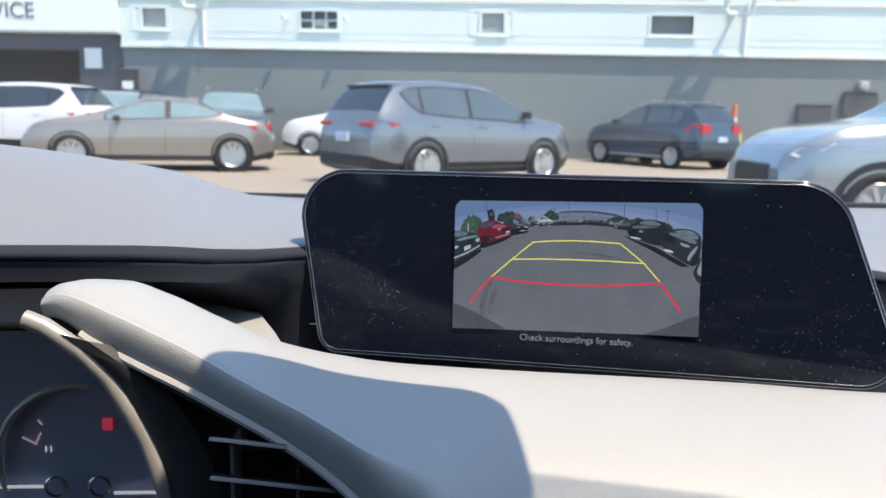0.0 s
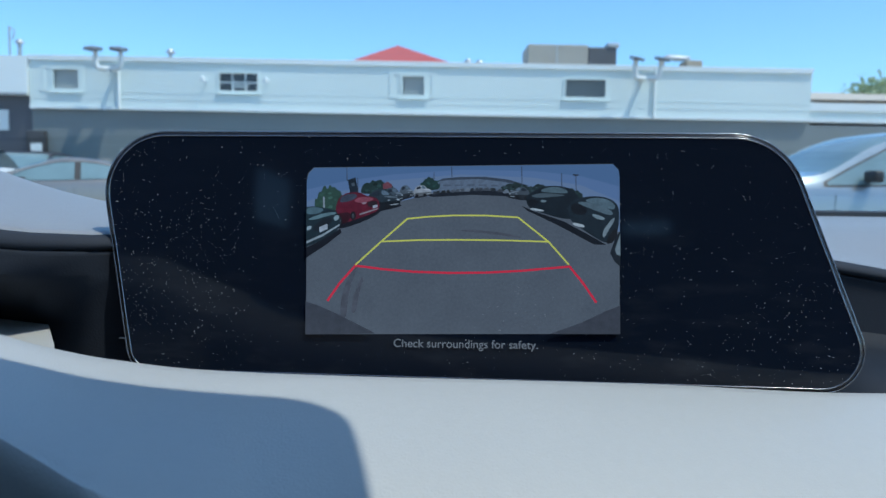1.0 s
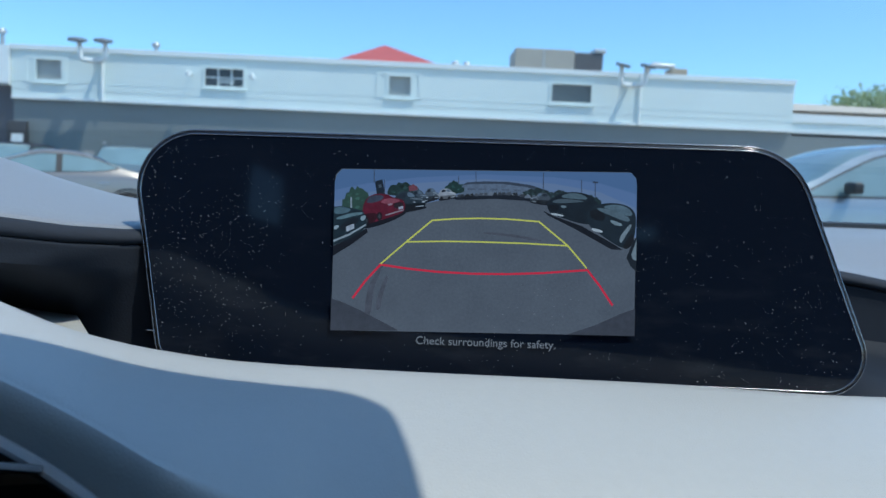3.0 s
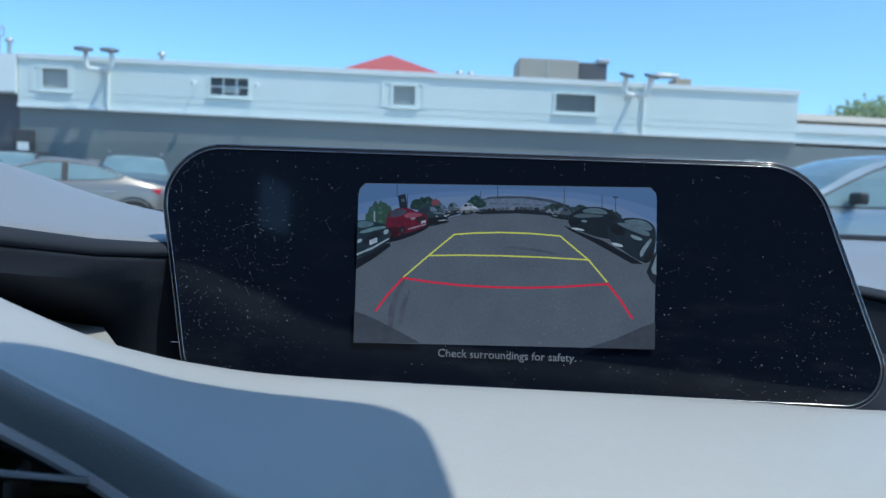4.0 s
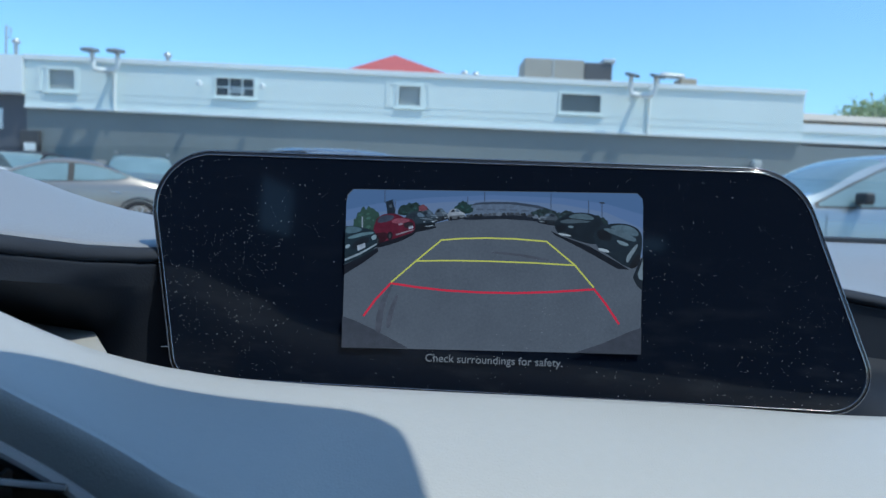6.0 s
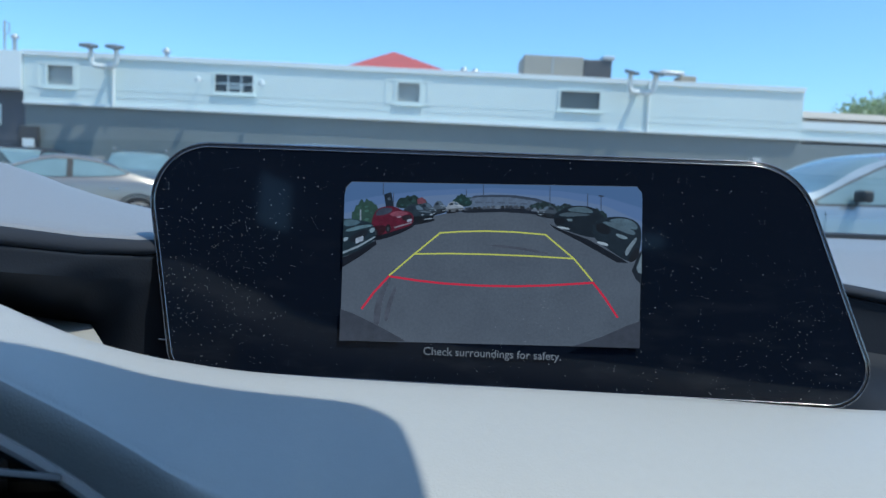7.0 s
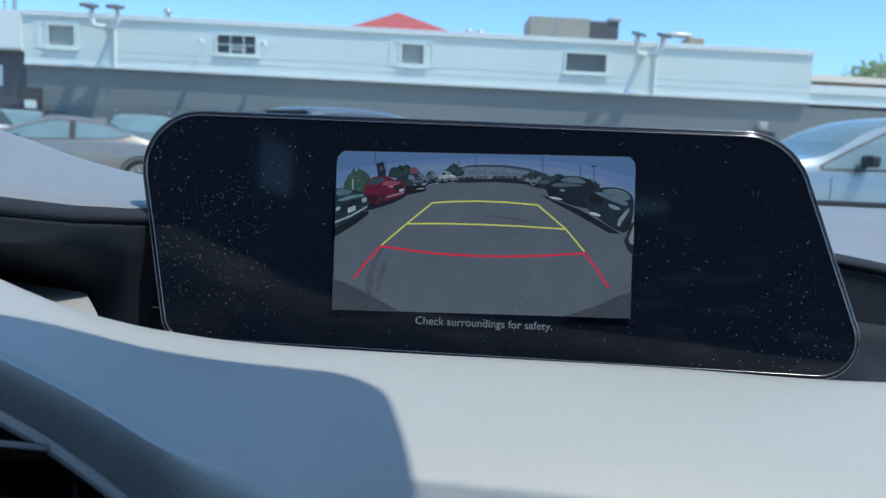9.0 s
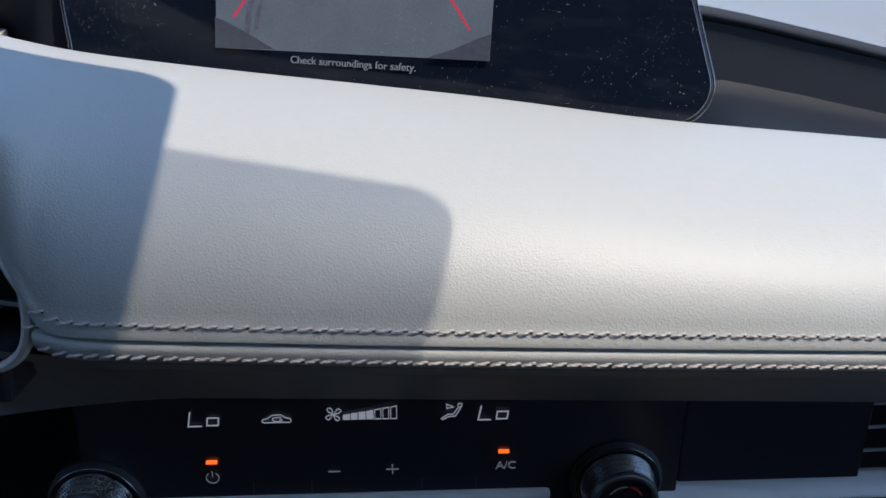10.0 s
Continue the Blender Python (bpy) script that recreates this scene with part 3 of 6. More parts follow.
rimc = [(-0.1169, 0.3149, 1.0346), (-0.1151, 0.3149, 1.034), (-0.1095, 0.3149, 1.0315), (-0.0971, 0.314, 1.0228), (-0.0865, 0.314, 1.0113), (-0.0792, 0.3131, 0.9989), (-0.0732, 0.3131, 0.9864), (-0.07, 0.3122, 0.9777), (-0.0667, 0.3122, 0.963), (-0.0649, 0.3112, 0.9353), (-0.0649, 0.3112, 0.8985)]
fine_rim = []
for a, b in zip(rimc, rimc[1:]):
    for k in range(4):
        fine_rim.append(tuple(Vector(a).lerp(Vector(b), k / 4)))
# rim stops and tapers where its lower run would fall into shade
part("binnacle_rim", tube(fine_rim[:34], [0.0036] * 30 + [0.0035, 0.0032, 0.0026, 0.0016], 10), BRONZE_TRIM, cluster, "satin grey binnacle rim", smooth=True)
shroud = [[(x, y + 0.002, z), (x - 0.008, y + 0.03, z - 0.006), (x - 0.016, CY + 0.002, z - 0.013)] for x, y, z in fine_rim]
part("shroud", grid(shroud), SOFT_BLACK, cluster, smooth=True)
outer = [[(x, y, z), (x + 0.008, y - 0.004, z - 0.002), (x + 0.017, y - 0.005, z - 0.004), (x + 0.024, y - 0.003, z - 0.006), (x + 0.028, y + 0.006, z - 0.008), (x + 0.029, y + 0.04, z - 0.010)] for x, y, z in fine_rim[8:]]
part("outer_trim", grid(outer), SOFT_BLACK, cluster, smooth=True)
face = [(x - 0.012, z - 0.010) for x, y, z in fine_rim] + [(-0.076, 0.83), (-0.42, 0.83), (-0.42, 1.0255)]
ob = part("face", flat(face, 0.0, None, 0.004), FACE, cluster, "blue-grey gauge face, colour lightened for lens haze")
ob.matrix_basis = Matrix(((1, 0, 0, 0), (0, 0, -1, CY), (0, 1, 0, 0), (0, 0, 0, 1)))
# added plate, keeps sun off the gauge face; near black so it stays unnoticed
part("hood_plate", box(-0.42, -0.119, 0.322, CY + 0.02, 1.0275, 1.0315, 0.0015), PLATE_BLACK, cluster, "added black plate that shades the gauge face")
GS = Matrix(((1, 0, 0, 0), (0, 0, -1, CY - 0.0012), (0, 1, 0, 0), (0, 0, 0, 1)))
GAUGE_WHITE = glowing("gauge white", (0.75, 0.76, 0.8), 0.3)
gx, gz, gr = -0.134, 0.938, 0.0395
part("gauge_ring", tube([(gx + gr * math.cos(radians(a)), CY - 0.003, gz + gr * math.sin(radians(a))) for a in range(80, 206, 4)], 0.0017, 8), SURROUND, cluster, "pale metal gauge ring", smooth=True)
strokes("gauge_scale", [[(gx - 0.020, gz + 0.021), (gx - 0.018, gz + 0.0185)], [(gx - 0.028, gz + 0.012), (gx - 0.021, gz + 0.008)], [(gx - 0.0215, gz + 0.009), (gx - 0.019, gz + 0.014)]], 0.0010, glowing("gauge marks", (0.6, 0.45, 0.5), 0.2), cluster, GS, "faint gauge marks")
strokes("fuel_marks", [[(gx - 0.017, gz + 0.004), (gx - 0.017, gz + 0.007)], [(gx - 0.0145, gz + 0.004), (gx - 0.0145, gz + 0.007)]], 0.0006, GAUGE_WHITE, cluster, GS)
part("warning_lamp", box(gx + 0.0115, gx + 0.0160, CY - 0.002, CY - 0.0006, gz + 0.0155, gz + 0.0215), glowing("red warning", (0.6, 0.05, 0.10), 0.26), cluster, "red warning lamp")
for cx in (gx - 0.012, gx + 0.0095):
    part("needle_hub", tube([(cx + 0.0052 * math.cos(radians(a)), CY - 0.004, gz - 0.0135 + 0.0052 * math.sin(radians(a))) for a in range(0, 361, 15)], 0.0008, 8, caps=False), CHROME, cluster, "chrome needle hub")
part("needle", box(gx - 0.05, gx - 0.018, CY - 0.004, CY - 0.003, gz - 0.0142, gz - 0.0128), GAUGE_WHITE, cluster)
part("needle", box(gx + 0.016, gx + 0.045, CY - 0.004, CY - 0.003, gz - 0.0182, gz - 0.0168), GAUGE_WHITE, cluster).matrix_basis = Matrix()

# ---- display ----
A = Vector((1, -0.0636, 0)).normalized()
N = A.cross(Vector((0, 0.1062, 1))).normalized()
B = N.cross(A)
SCR = Matrix((( A.x, B.x, N.x, 0.05), (A.y, B.y, N.y, 0.3238 - 0.0636 * 0.05 + 0.1062 * 1.034), (A.z, B.z, N.z, 1.034), (0, 0, 0, 1)))


def screen_outline(grow=0.0):
    c = [(-0.1582, 0.0499), (0.1283, 0.0524), (0.1692, -0.0525), (-0.1402, -0.0525)]
    out = rounded(c, [0.026, 0.030, 0.0175, 0.012], 14)
    if grow < -0.006:
        return [(x + grow * x / math.hypot(x, y), y + grow * y / math.hypot(x, y)) for x, y in out]
    if grow:
        n = len(out)
        flow = [Vector(out[(i + 1) % n]) - Vector(out[i - 1]) for i in range(n)]
        turn = 1 if sum(a[0] * b[1] - a[1] * b[0] for a, b in zip(out, out[1:] + out[:1])) > 0 else -1
        out = [(p[0] + turn * grow * d.y / d.length, p[1] - turn * grow * d.x / d.length) for p, d in zip(out, flow)]
    return out


def dusty_glass():
    mat = bpy.data.materials.new("dusty display glass")
    mat.use_nodes = True
    n, l = mat.node_tree.nodes, mat.node_tree.links
    b = n["Principled BSDF"]
    b.inputs["Specular IOR Level"].default_value = 0.2

    def calc(op, x, y, z=0.0):
        m = n.new("ShaderNodeMath")
        m.operation = op
        for i, v in enumerate((x, y, z)):
            if hasattr(v, "links"):
                l.new(v, m.inputs[i])
            else:
                m.inputs[i].default_value = v
        return m.outputs[0]

    def ramp(v, a0, a1, b0, b1):
        m = n.new("ShaderNodeMapRange")
        l.new(v, m.inputs["Value"])
        for key, x in zip(("From Min", "From Max", "To Min", "To Max"), (a0, a1, b0, b1)):
            m.inputs[key].default_value = x
        return m.outputs["Result"]
    co = n.new("ShaderNodeTexCoord")
    xyz = n.new("ShaderNodeSeparateXYZ")
    l.new(co.outputs["Object"], xyz.inputs[0])
    pn = n.new("ShaderNodeTexNoise")
    pn.inputs["Scale"].default_value = 22
    pn.inputs["Detail"].default_value = 3
    l.new(co.outputs["Object"], pn.inputs["Vector"])
    # dust gathers at one end and in the opposite lower corner
    side = calc("MULTIPLY", ramp(xyz.outputs["X"], -0.075, -0.140, 0, 1), ramp(xyz.outputs["Y"], 0.045, 0.0, 0.2, 1))
    corner = calc("MULTIPLY", ramp(xyz.outputs["X"], 0.03, 0.12, 0, 1), ramp(xyz.outputs["Y"], 0.035, -0.025, 0.1, 1))
    dens = calc("ADD", calc("MULTIPLY", side, 0.11), calc("MULTIPLY", corner, 0.032))
    dens = calc("MULTIPLY", calc("ADD", dens, 0.022), ramp(pn.outputs["Fac"], 0.35, 0.65, 0.25, 1.6))
    fac = None
    for scale, size, share, seed in ((620, 0.105, 0.9, 0.0), (330, 0.062, 0.6, 3.1), (1100, 0.15, 1.0, 5.7)):
        mp = n.new("ShaderNodeMapping")
        mp.inputs["Location"].default_value = (seed, seed, 0)
        l.new(co.outputs["Object"], mp.inputs["Vector"])
        v = n.new("ShaderNodeTexVoronoi")
        v.voronoi_dimensions = "2D"
        v.inputs["Scale"].default_value = scale
        l.new(mp.outputs["Vector"], v.inputs["Vector"])
        sp = n.new("ShaderNodeSeparateColor")
        l.new(v.outputs["Color"], sp.inputs["Color"])
        on = calc("GREATER_THAN", calc("MULTIPLY", dens, share), sp.outputs["Red"])
        dot = calc("LESS_THAN", v.outputs["Distance"], calc("MULTIPLY", ramp(sp.outputs["Green"], 0, 1, 0.4, 1), size))
        one = calc("MULTIPLY", calc("MULTIPLY", on, dot), ramp(sp.outputs["Blue"], 0, 1, 0.08, 0.95))
        fac = one if fac is None else calc("MAXIMUM", fac, one)
    # faint wiped smears
    sm = n.new("ShaderNodeTexNoise")
    sm.inputs["Scale"].default_value = 30
    sm.inputs["Detail"].default_value = 6
    smp = n.new("ShaderNodeMapping")
    smp.inputs["Scale"].default_value = (1.0, 3.5, 1)
    smp.inputs["Rotation"].default_value = (0, 0, 0.25)
    l.new(co.outputs["Object"], smp.inputs["Vector"])
    l.new(smp.outputs["Vector"], sm.inputs["Vector"])
    smear = calc("MULTIPLY", ramp(sm.outputs["Fac"], 0.52, 0.75, 0, 0.014), ramp(xyz.outputs["Y"], 0.02, -0.045, 0.1, 1))
    mix = n.new("ShaderNodeMix")
    mix.data_type = "RGBA"
    mix.inputs["A"].default_value = (0.0068, 0.0102, 0.0195, 1)
    mix.inputs["B"].default_value = (0.95, 0.95, 0.94, 1)
    l.new(calc("MAXIMUM", fac, smear), mix.inputs["Factor"])
    l.new(mix.outputs["Result"], b.inputs["Base Color"])
    l.new(calc("MULTIPLY_ADD", fac, 0.7, 0.06), b.inputs["Roughness"])
    return mat


display = thing("infotainment_display", "wide black infotainment display showing the reversing camera view, glass dusty", "display", m=SCR)
GLASS = dusty_glass()
INNER_LINE = paint("inner bezel line", (0.38, 0.38, 0.40), 0.15, metal=0.95, vary=0.05)
DARK_EDGE = paint("polished black edge", (0.03, 0.031, 0.035), 0.10, vary=0.05, spec=0.75)
part("glass", flat(screen_outline(-0.0024), 0.0, None, 0.002), GLASS, display, "dusty black display glass")


def rim_strip(name, steps, material, label):
    return part(name, grid([[(x, y, z) for x, y in screen_outline(g)] for g, z in steps], True), material, display, label, smooth=80)


rim_strip("inner_bezel", ((-0.0024, 0.0), (-0.00235, 0.00015), (-0.00225, 0.00025), (-0.00212, 0.00028), (-0.0020, 0.00025), (-0.0019, 0.00015), (-0.00185, 0.0)), INNER_LINE, "thin metal line round the glass")
rim_strip("bezel", ((-0.00185, 0.0), (-0.0015, -0.0001), (-0.0010, -0.0003), (-0.0007, -0.0006)), GLOSS_BLACK, "gloss black bezel")
rim_strip("outer_line", ((-0.0007, -0.0006), (-0.00065, -0.0004), (-0.0005, -0.00025), (-0.0003, -0.0002), (-0.00012, -0.0003), (0.0, -0.0006), (0.0001, -0.0014)), INNER_LINE, "thin metal outer line")
rim_strip("edge_trim", ((0.0001, -0.0014), (0.00015, -0.0018), (0.0002, -0.0026), (0.0002, -0.0062), (-0.0006, -0.0085)), DARK_EDGE, "polished black edge")
back = [[(x, y, z) for x, y in screen_outline(g)] for g, z in ((-0.0006, -0.0085), (-0.004, -0.014), (-0.02, -0.019))]
bm = grid(back, True)
bm.faces.new([v for v in bm.verts][-len(back[0]):])
part("back_housing", bm, SOFT_BLACK, display, smooth=True)
part("foot", box(-0.05, 0.09, -0.085, -0.045, -0.02, -0.004, 0.003), BLACK_PLASTIC, display, "black mounting foot")
part("side_clip", box(-0.1495, -0.1440, -0.0392, -0.0383, -0.012, -0.009, 0.0003), CHROME, display, "small metal clip")

# reversing picture, flat in the glass
PW0, PW1, PH0, PH1 = -0.0662, 0.0628, -0.0322, 0.0372


def pic(cx, cy):
    """Place on the glass of a point of the picture, 0..1 across and 0..1 down."""
    x, y = (PW1 - PW0) * (cx - 0.5), (PH1 - PH0) * (0.5 - cy)
    return ((PW0 + PW1) / 2 + x - 0.019 * y, (PH0 + PH1) / 2 + y + 0.028 * x)


def softened(pts, times=2):
    """Corners of a polygon cut twice, so that it runs round."""
    for _ in range(times):
        pts = [p for (ax, ay), (bx, by) in zip(pts, pts[1:] + pts[:1]) for p in ((0.75 * ax + 0.25 * bx, 0.75 * ay + 0.25 * by), (0.25 * ax + 0.75 * bx, 0.25 * ay + 0.75 * by))]
    return pts


def mottled(name, colour, strength):
    """A lit patch of the picture with the blotches and grain of a small camera."""
    mat = glowing(name, colour, strength)
    n, l = mat.node_tree.nodes, mat.node_tree.links
    co, last = n.new("ShaderNodeTexCoord"), None
    for scale, share in ((420, 0.35), (1500, 0.30)):
        t = n.new("ShaderNodeTexNoise")
        t.inputs["Scale"].default_value = scale
        t.inputs["Detail"].default_value = 2
        l.new(co.outputs["Object"], t.inputs["Vector"])
        m = n.new("ShaderNodeMath")
        m.operation = "MULTIPLY_ADD"
        m.inputs[1].default_value = share * strength * 2
        l.new(t.outputs["Fac"], m.inputs[0])
        if last is None:
            m.inputs[2].default_value = strength * (1 - 0.35 - 0.30)
        else:
            l.new(last.outputs[0], m.inputs[2])
        last = m
    l.new(last.outputs[0], n["Principled BSDF"].inputs["Emission Strength"])
    return mat


LAYER = [0.00012]


def shown(name, pts, colour, soft=True, strength=0.78, label=""):
    """One flat patch of the picture; each lies a hair above the one before."""
    key = "shown %.3f %.3f %.3f" % colour
    mat = bpy.data.materials.get(key) or (glowing if "sky" in name else mottled)(key, colour, strength)
    LAYER[0] += 0.000004
    return part(name, flat([pic(*p) for p in crop(softened(pts) if soft else pts)], LAYER[0], None, 0.0002), mat, picture, label)


def crop(pts):
    """Points of the sketch of the picture, 1050 wide, as shares of its width and height."""
    return [((x - 38 + (y - 45) * 0.0106) / 1050, (y - 45 - (x - 38) * 0.0219) / (567 - (x - 38) * 0.0162)) for x, y in pts]


picture = part("camera_picture", flat([pic(*p) for p in [(0.022, 0), (0.978, 0), (0.997, 0.035), (1, 0.08), (1, 1), (0, 1), (0, 0.08), (0.003, 0.035)]], 0.0001, None, 0.0001),
               None, display, "reversing camera picture of a car park with guide lines")


def shade_picture():
    mat = bpy.data.materials.new("picture asphalt")
    mat.use_nodes = True
    n, l = mat.node_tree.nodes, mat.node_tree.links
    b = n["Principled BSDF"]
    b.inputs["Base Color"].default_value = (0.004, 0.004, 0.005, 1)
    b.inputs["Roughness"].default_value = 0.25
    co = n.new("ShaderNodeTexCoord")
    t1 = n.new("ShaderNodeTexNoise")
    t1.inputs["Scale"].default_value = 60
    t1.inputs["Detail"].default_value = 6
    t2 = n.new("ShaderNodeTexNoise")
    t2.inputs["Scale"].default_value = 900
    for t in (t1, t2):
        l.new(co.outputs["Object"], t.inputs["Vector"])
    m = n.new("ShaderNodeMath")
    m.operation = "ADD"
    l.new(t1.outputs["Fac"], m.inputs[0])
    l.new(t2.outputs["Fac"], m.inputs[1])
    r = n.new("ShaderNodeValToRGB")
    r.color_ramp.elements[0].position, r.color_ramp.elements[0].color = 0.30, (0.077, 0.084, 0.096, 1)
    r.color_ramp.elements[1].position, r.color_ramp.elements[1].color = 0.72, (0.106, 0.117, 0.130, 1)
    h = n.new("ShaderNodeMath")
    h.operation = "MULTIPLY"
    h.inputs[1].default_value = 0.5
    l.new(m.outputs[0], h.inputs[0])
    l.new(h.outputs[0], r.inputs["Fac"])
    l.new(r.outputs["Color"], b.inputs["Emission Color"])
    b.inputs["Emission Strength"].default_value = 0.78
    return mat


picture.data.materials.clear()
picture.data.materials.append(shade_picture())


rng_p = random.Random(8)
# sky, from deep blue down to the pale skyline
HORIZON = [(1086, 290), (1000, 250), (880, 205), (780, 168), (700, 157), (600, 150), (470, 153), (400, 160), (330, 174), (220, 200), (120, 226), (36, 250)]
shown("sky_area", [(62, 47), (1066, 69), (1084, 88), (1087, 110)] + HORIZON + [(37, 92), (44, 66)], (0.080, 0.130, 0.230), False)
shown("low_sky_area", [(37, 120), (150, 98), (330, 78), (560, 70), (800, 82), (960, 104), (1087, 142)] + HORIZON, (0.105, 0.155, 0.265), False)
shown("low_sky_area", [(37, 160), (150, 130), (330, 98), (560, 86), (800, 104), (960, 134), (1087, 190)] + HORIZON, (0.135, 0.178, 0.265), False)
# skyline
shown("far_building", [(474, 150), (474, 116), (486, 104), (520, 98), (620, 97), (700, 106), (780, 128), (800, 150), (700, 158), (600, 152)], (0.105, 0.128, 0.165), False)
shown("far_roof_line", [(482, 106), (500, 97), (560, 94), (640, 96), (720, 108), (785, 129), (780, 134), (700, 114), (620, 103), (520, 103)], (0.040, 0.050, 0.068), False)
for k in range(7):
    x = 500 + 40 * k
    shown("far_window", [(x, 118 + k * k * 0.3), (x + 26, 118.5 + k * k * 0.35), (x + 26, 124 + k * k * 0.35), (x, 123.5 + k * k * 0.3)], (0.075, 0.092, 0.12), False)


def bush(x0, x1, y0, y1, colour):
    """A clump of leaves: a dark heap with lighter tufts on it."""
    w, h = x1 - x0, y1 - y0
    rim = [(x0 + w * k / 14, y0 + h * (0.55 - 0.5 * math.sin(math.pi * k / 14) + rng_p.uniform(-0.14, 0.14))) for k in range(15)]
    shown("tree_shape", rim + [(x1, y1), (x0, y1)], colour)
    for k in range(9):
        cx, cy, r = x0 + w * rng_p.uniform(0.1, 0.9), y0 + h * rng_p.uniform(0.3, 0.85), w * rng_p.uniform(0.05, 0.11)
        tone = rng_p.choice((0.55, 1.45, 1.8))
        shown("leaf_tuft", [(cx + r * math.cos(a) * rng_p.uniform(0.6, 1.2), cy + r * 0.6 * math.sin(a) * rng_p.uniform(0.6, 1.2)) for a in (0, 1.05, 2.1, 3.14, 4.2, 5.2)], tuple(round(c * tone, 3) for c in colour))


bush(64, 168, 106, 196, (0.030, 0.058, 0.042))
bush(222, 332, 90, 142, (0.016, 0.030, 0.027))
bush(420, 490, 92, 136, (0.016, 0.034, 0.030))
bush(690, 790, 118, 150, (0.018, 0.028, 0.028))
bush(784, 862, 126, 160, (0.020, 0.030, 0.032))
bush(850, 965, 138, 184, (0.018, 0.030, 0.030))
shown("roof_shape", [(296, 110), (312, 102), (328, 112), (326, 126), (298, 126)], (0.13, 0.045, 0.055), False)
shown("post_shape", [(93, 146), (98, 146), (99, 200), (94, 200)], (0.22, 0.24, 0.26), False)
shown("banner_shape", [(178, 92), (204, 84), (214, 136), (186, 140)], (0.012, 0.018, 0.026), False)
shown("banner_mark", [(190, 104), (200, 101), (203, 112), (193, 114)], (0.06, 0.075, 0.09), False)
for x, y0, y1 in ((175, 49, 96), (212, 86, 138), (530, 58, 97), (764, 66, 124), (896, 92, 140), (943, 100, 152), (470, 76, 100)):
    shown("pole_shape", [(x - 1.4, y0), (x + 1.2, y0), (x + 1.8, y1), (x - 1.2, y1)], (0.045, 0.055, 0.075), False)
shown("lamp_shape", [(934, 97), (952, 99), (952, 104), (934, 102)], (0.03, 0.036, 0.05), False)
# far row of cars under the building
shown("row_shade", [(440, 152), (520, 142), (620, 140), (720, 148), (800, 168), (800, 178), (700, 162), (600, 155), (470, 158)], (0.012, 0.015, 0.021), False)
x, k = 462.0, 0
while x < 775:
    w, y = rng_p.uniform(15, 25), 152 - 9 * math.sin((x - 440) / 360 * math.pi) + max(0, x - 640) * 0.14
    tone = rng_p.choice((0.014, 0.022, 0.035, 0.06, 0.13))
    shown("far_car_shape", [(x, y), (x + 1, y - 6), (x + w * 0.25, y - 8), (x + w * 0.4, y - 13), (x + w * 0.75, y - 13), (x + w * 0.92, y - 7), (x + w, y)], (tone, round(tone * 1.12, 3), round(tone * 1.3, 3)))
    shown("car_glint", [(x + w * 0.38, y - 12.6), (x + w * 0.72, y - 12.8), (x + w * 0.7, y - 11), (x + w * 0.4, y - 10.6)], (0.16, 0.19, 0.22), False)
    if k % 3 == 0:
        shown("car_glint", [(x + w * 0.1, y - 5), (x + w * 0.3, y - 5.4), (x + w * 0.3, y - 3.4), (x + w * 0.1, y - 3)], (0.24, 0.25, 0.26), False)
    x += w * rng_p.uniform(0.75, 1.1)
    k += 1


def small_car(x0, x1, y0, y1, colour, face):
    """A car some way off in the row, seen from its front corner."""
    w, h = x1 - x0, y1 - y0

    def at(*pts):
        return [(x0 + w * (px if face > 0 else 1 - px), y0 + h * py) for px, py in pts]
    light, dark = tuple(round(min(0.4, c * 2.0 + 0.05), 3) for c in colour), tuple(round(c * 0.35, 3) for c in colour)
    shown("car_shade", at((0.0, 0.95), (0.3, 0.84), (1.0, 0.74), (1.06, 0.86), (0.5, 1.06), (0.05, 1.14)), (0.009, 0.011, 0.015))
    shown("car_body", at((0.0, 0.72), (0.03, 0.42), (0.16, 0.14), (0.3, 0.02), (0.52, 0.0), (0.68, 0.14), (0.76, 0.32), (0.94, 0.40), (1.0, 0.52), (1.0, 0.74), (0.9, 0.84), (0.5, 0.94), (0.1, 1.0)), colour)
    shown("car_glass", at((0.14, 0.36), (0.22, 0.14), (0.38, 0.08), (0.44, 0.32)), (0.016, 0.022, 0.03))
    shown("car_glass", at((0.47, 0.32), (0.44, 0.08), (0.56, 0.06), (0.72, 0.31)), (0.09, 0.12, 0.15))
    shown("car_highlight", at((0.5, 0.36), (0.76, 0.34), (0.94, 0.42), (0.9, 0.47), (0.6, 0.42)), light)
    shown("car_lower", at((0.02, 0.68), (0.5, 0.64), (1.0, 0.58), (1.0, 0.74), (0.9, 0.84), (0.5, 0.94), (0.1, 1.0)), dark)
    shown("car_lamp", at((0.88, 0.5), (0.98, 0.5), (0.98, 0.57), (0.9, 0.58)), (0.3, 0.32, 0.34))
    shown("car_lamp", at((0.62, 0.52), (0.70, 0.52), (0.70, 0.58), (0.63, 0.59)), (0.22, 0.24, 0.26))
    shown("car_bumper", at((0.7, 0.76), (0.96, 0.72), (0.96, 0.76), (0.7, 0.81)), (0.28, 0.30, 0.31))
    for px, py in ((0.2, 0.90), (0.62, 0.86)):
        shown("car_tyre", [(x0 + w * ((px if face > 0 else 1 - px) + 0.09 * math.cos(a)), y0 + h * (py + 0.15 * math.sin(a))) for a in (0, 1.05, 2.1, 3.14, 4.2, 5.2)], (0.010, 0.011, 0.013))


small_car(352, 402, 116, 160, (0.07, 0.085, 0.10), 1)
small_car(400, 462, 118, 156, (0.26, 0.27, 0.28), 1)
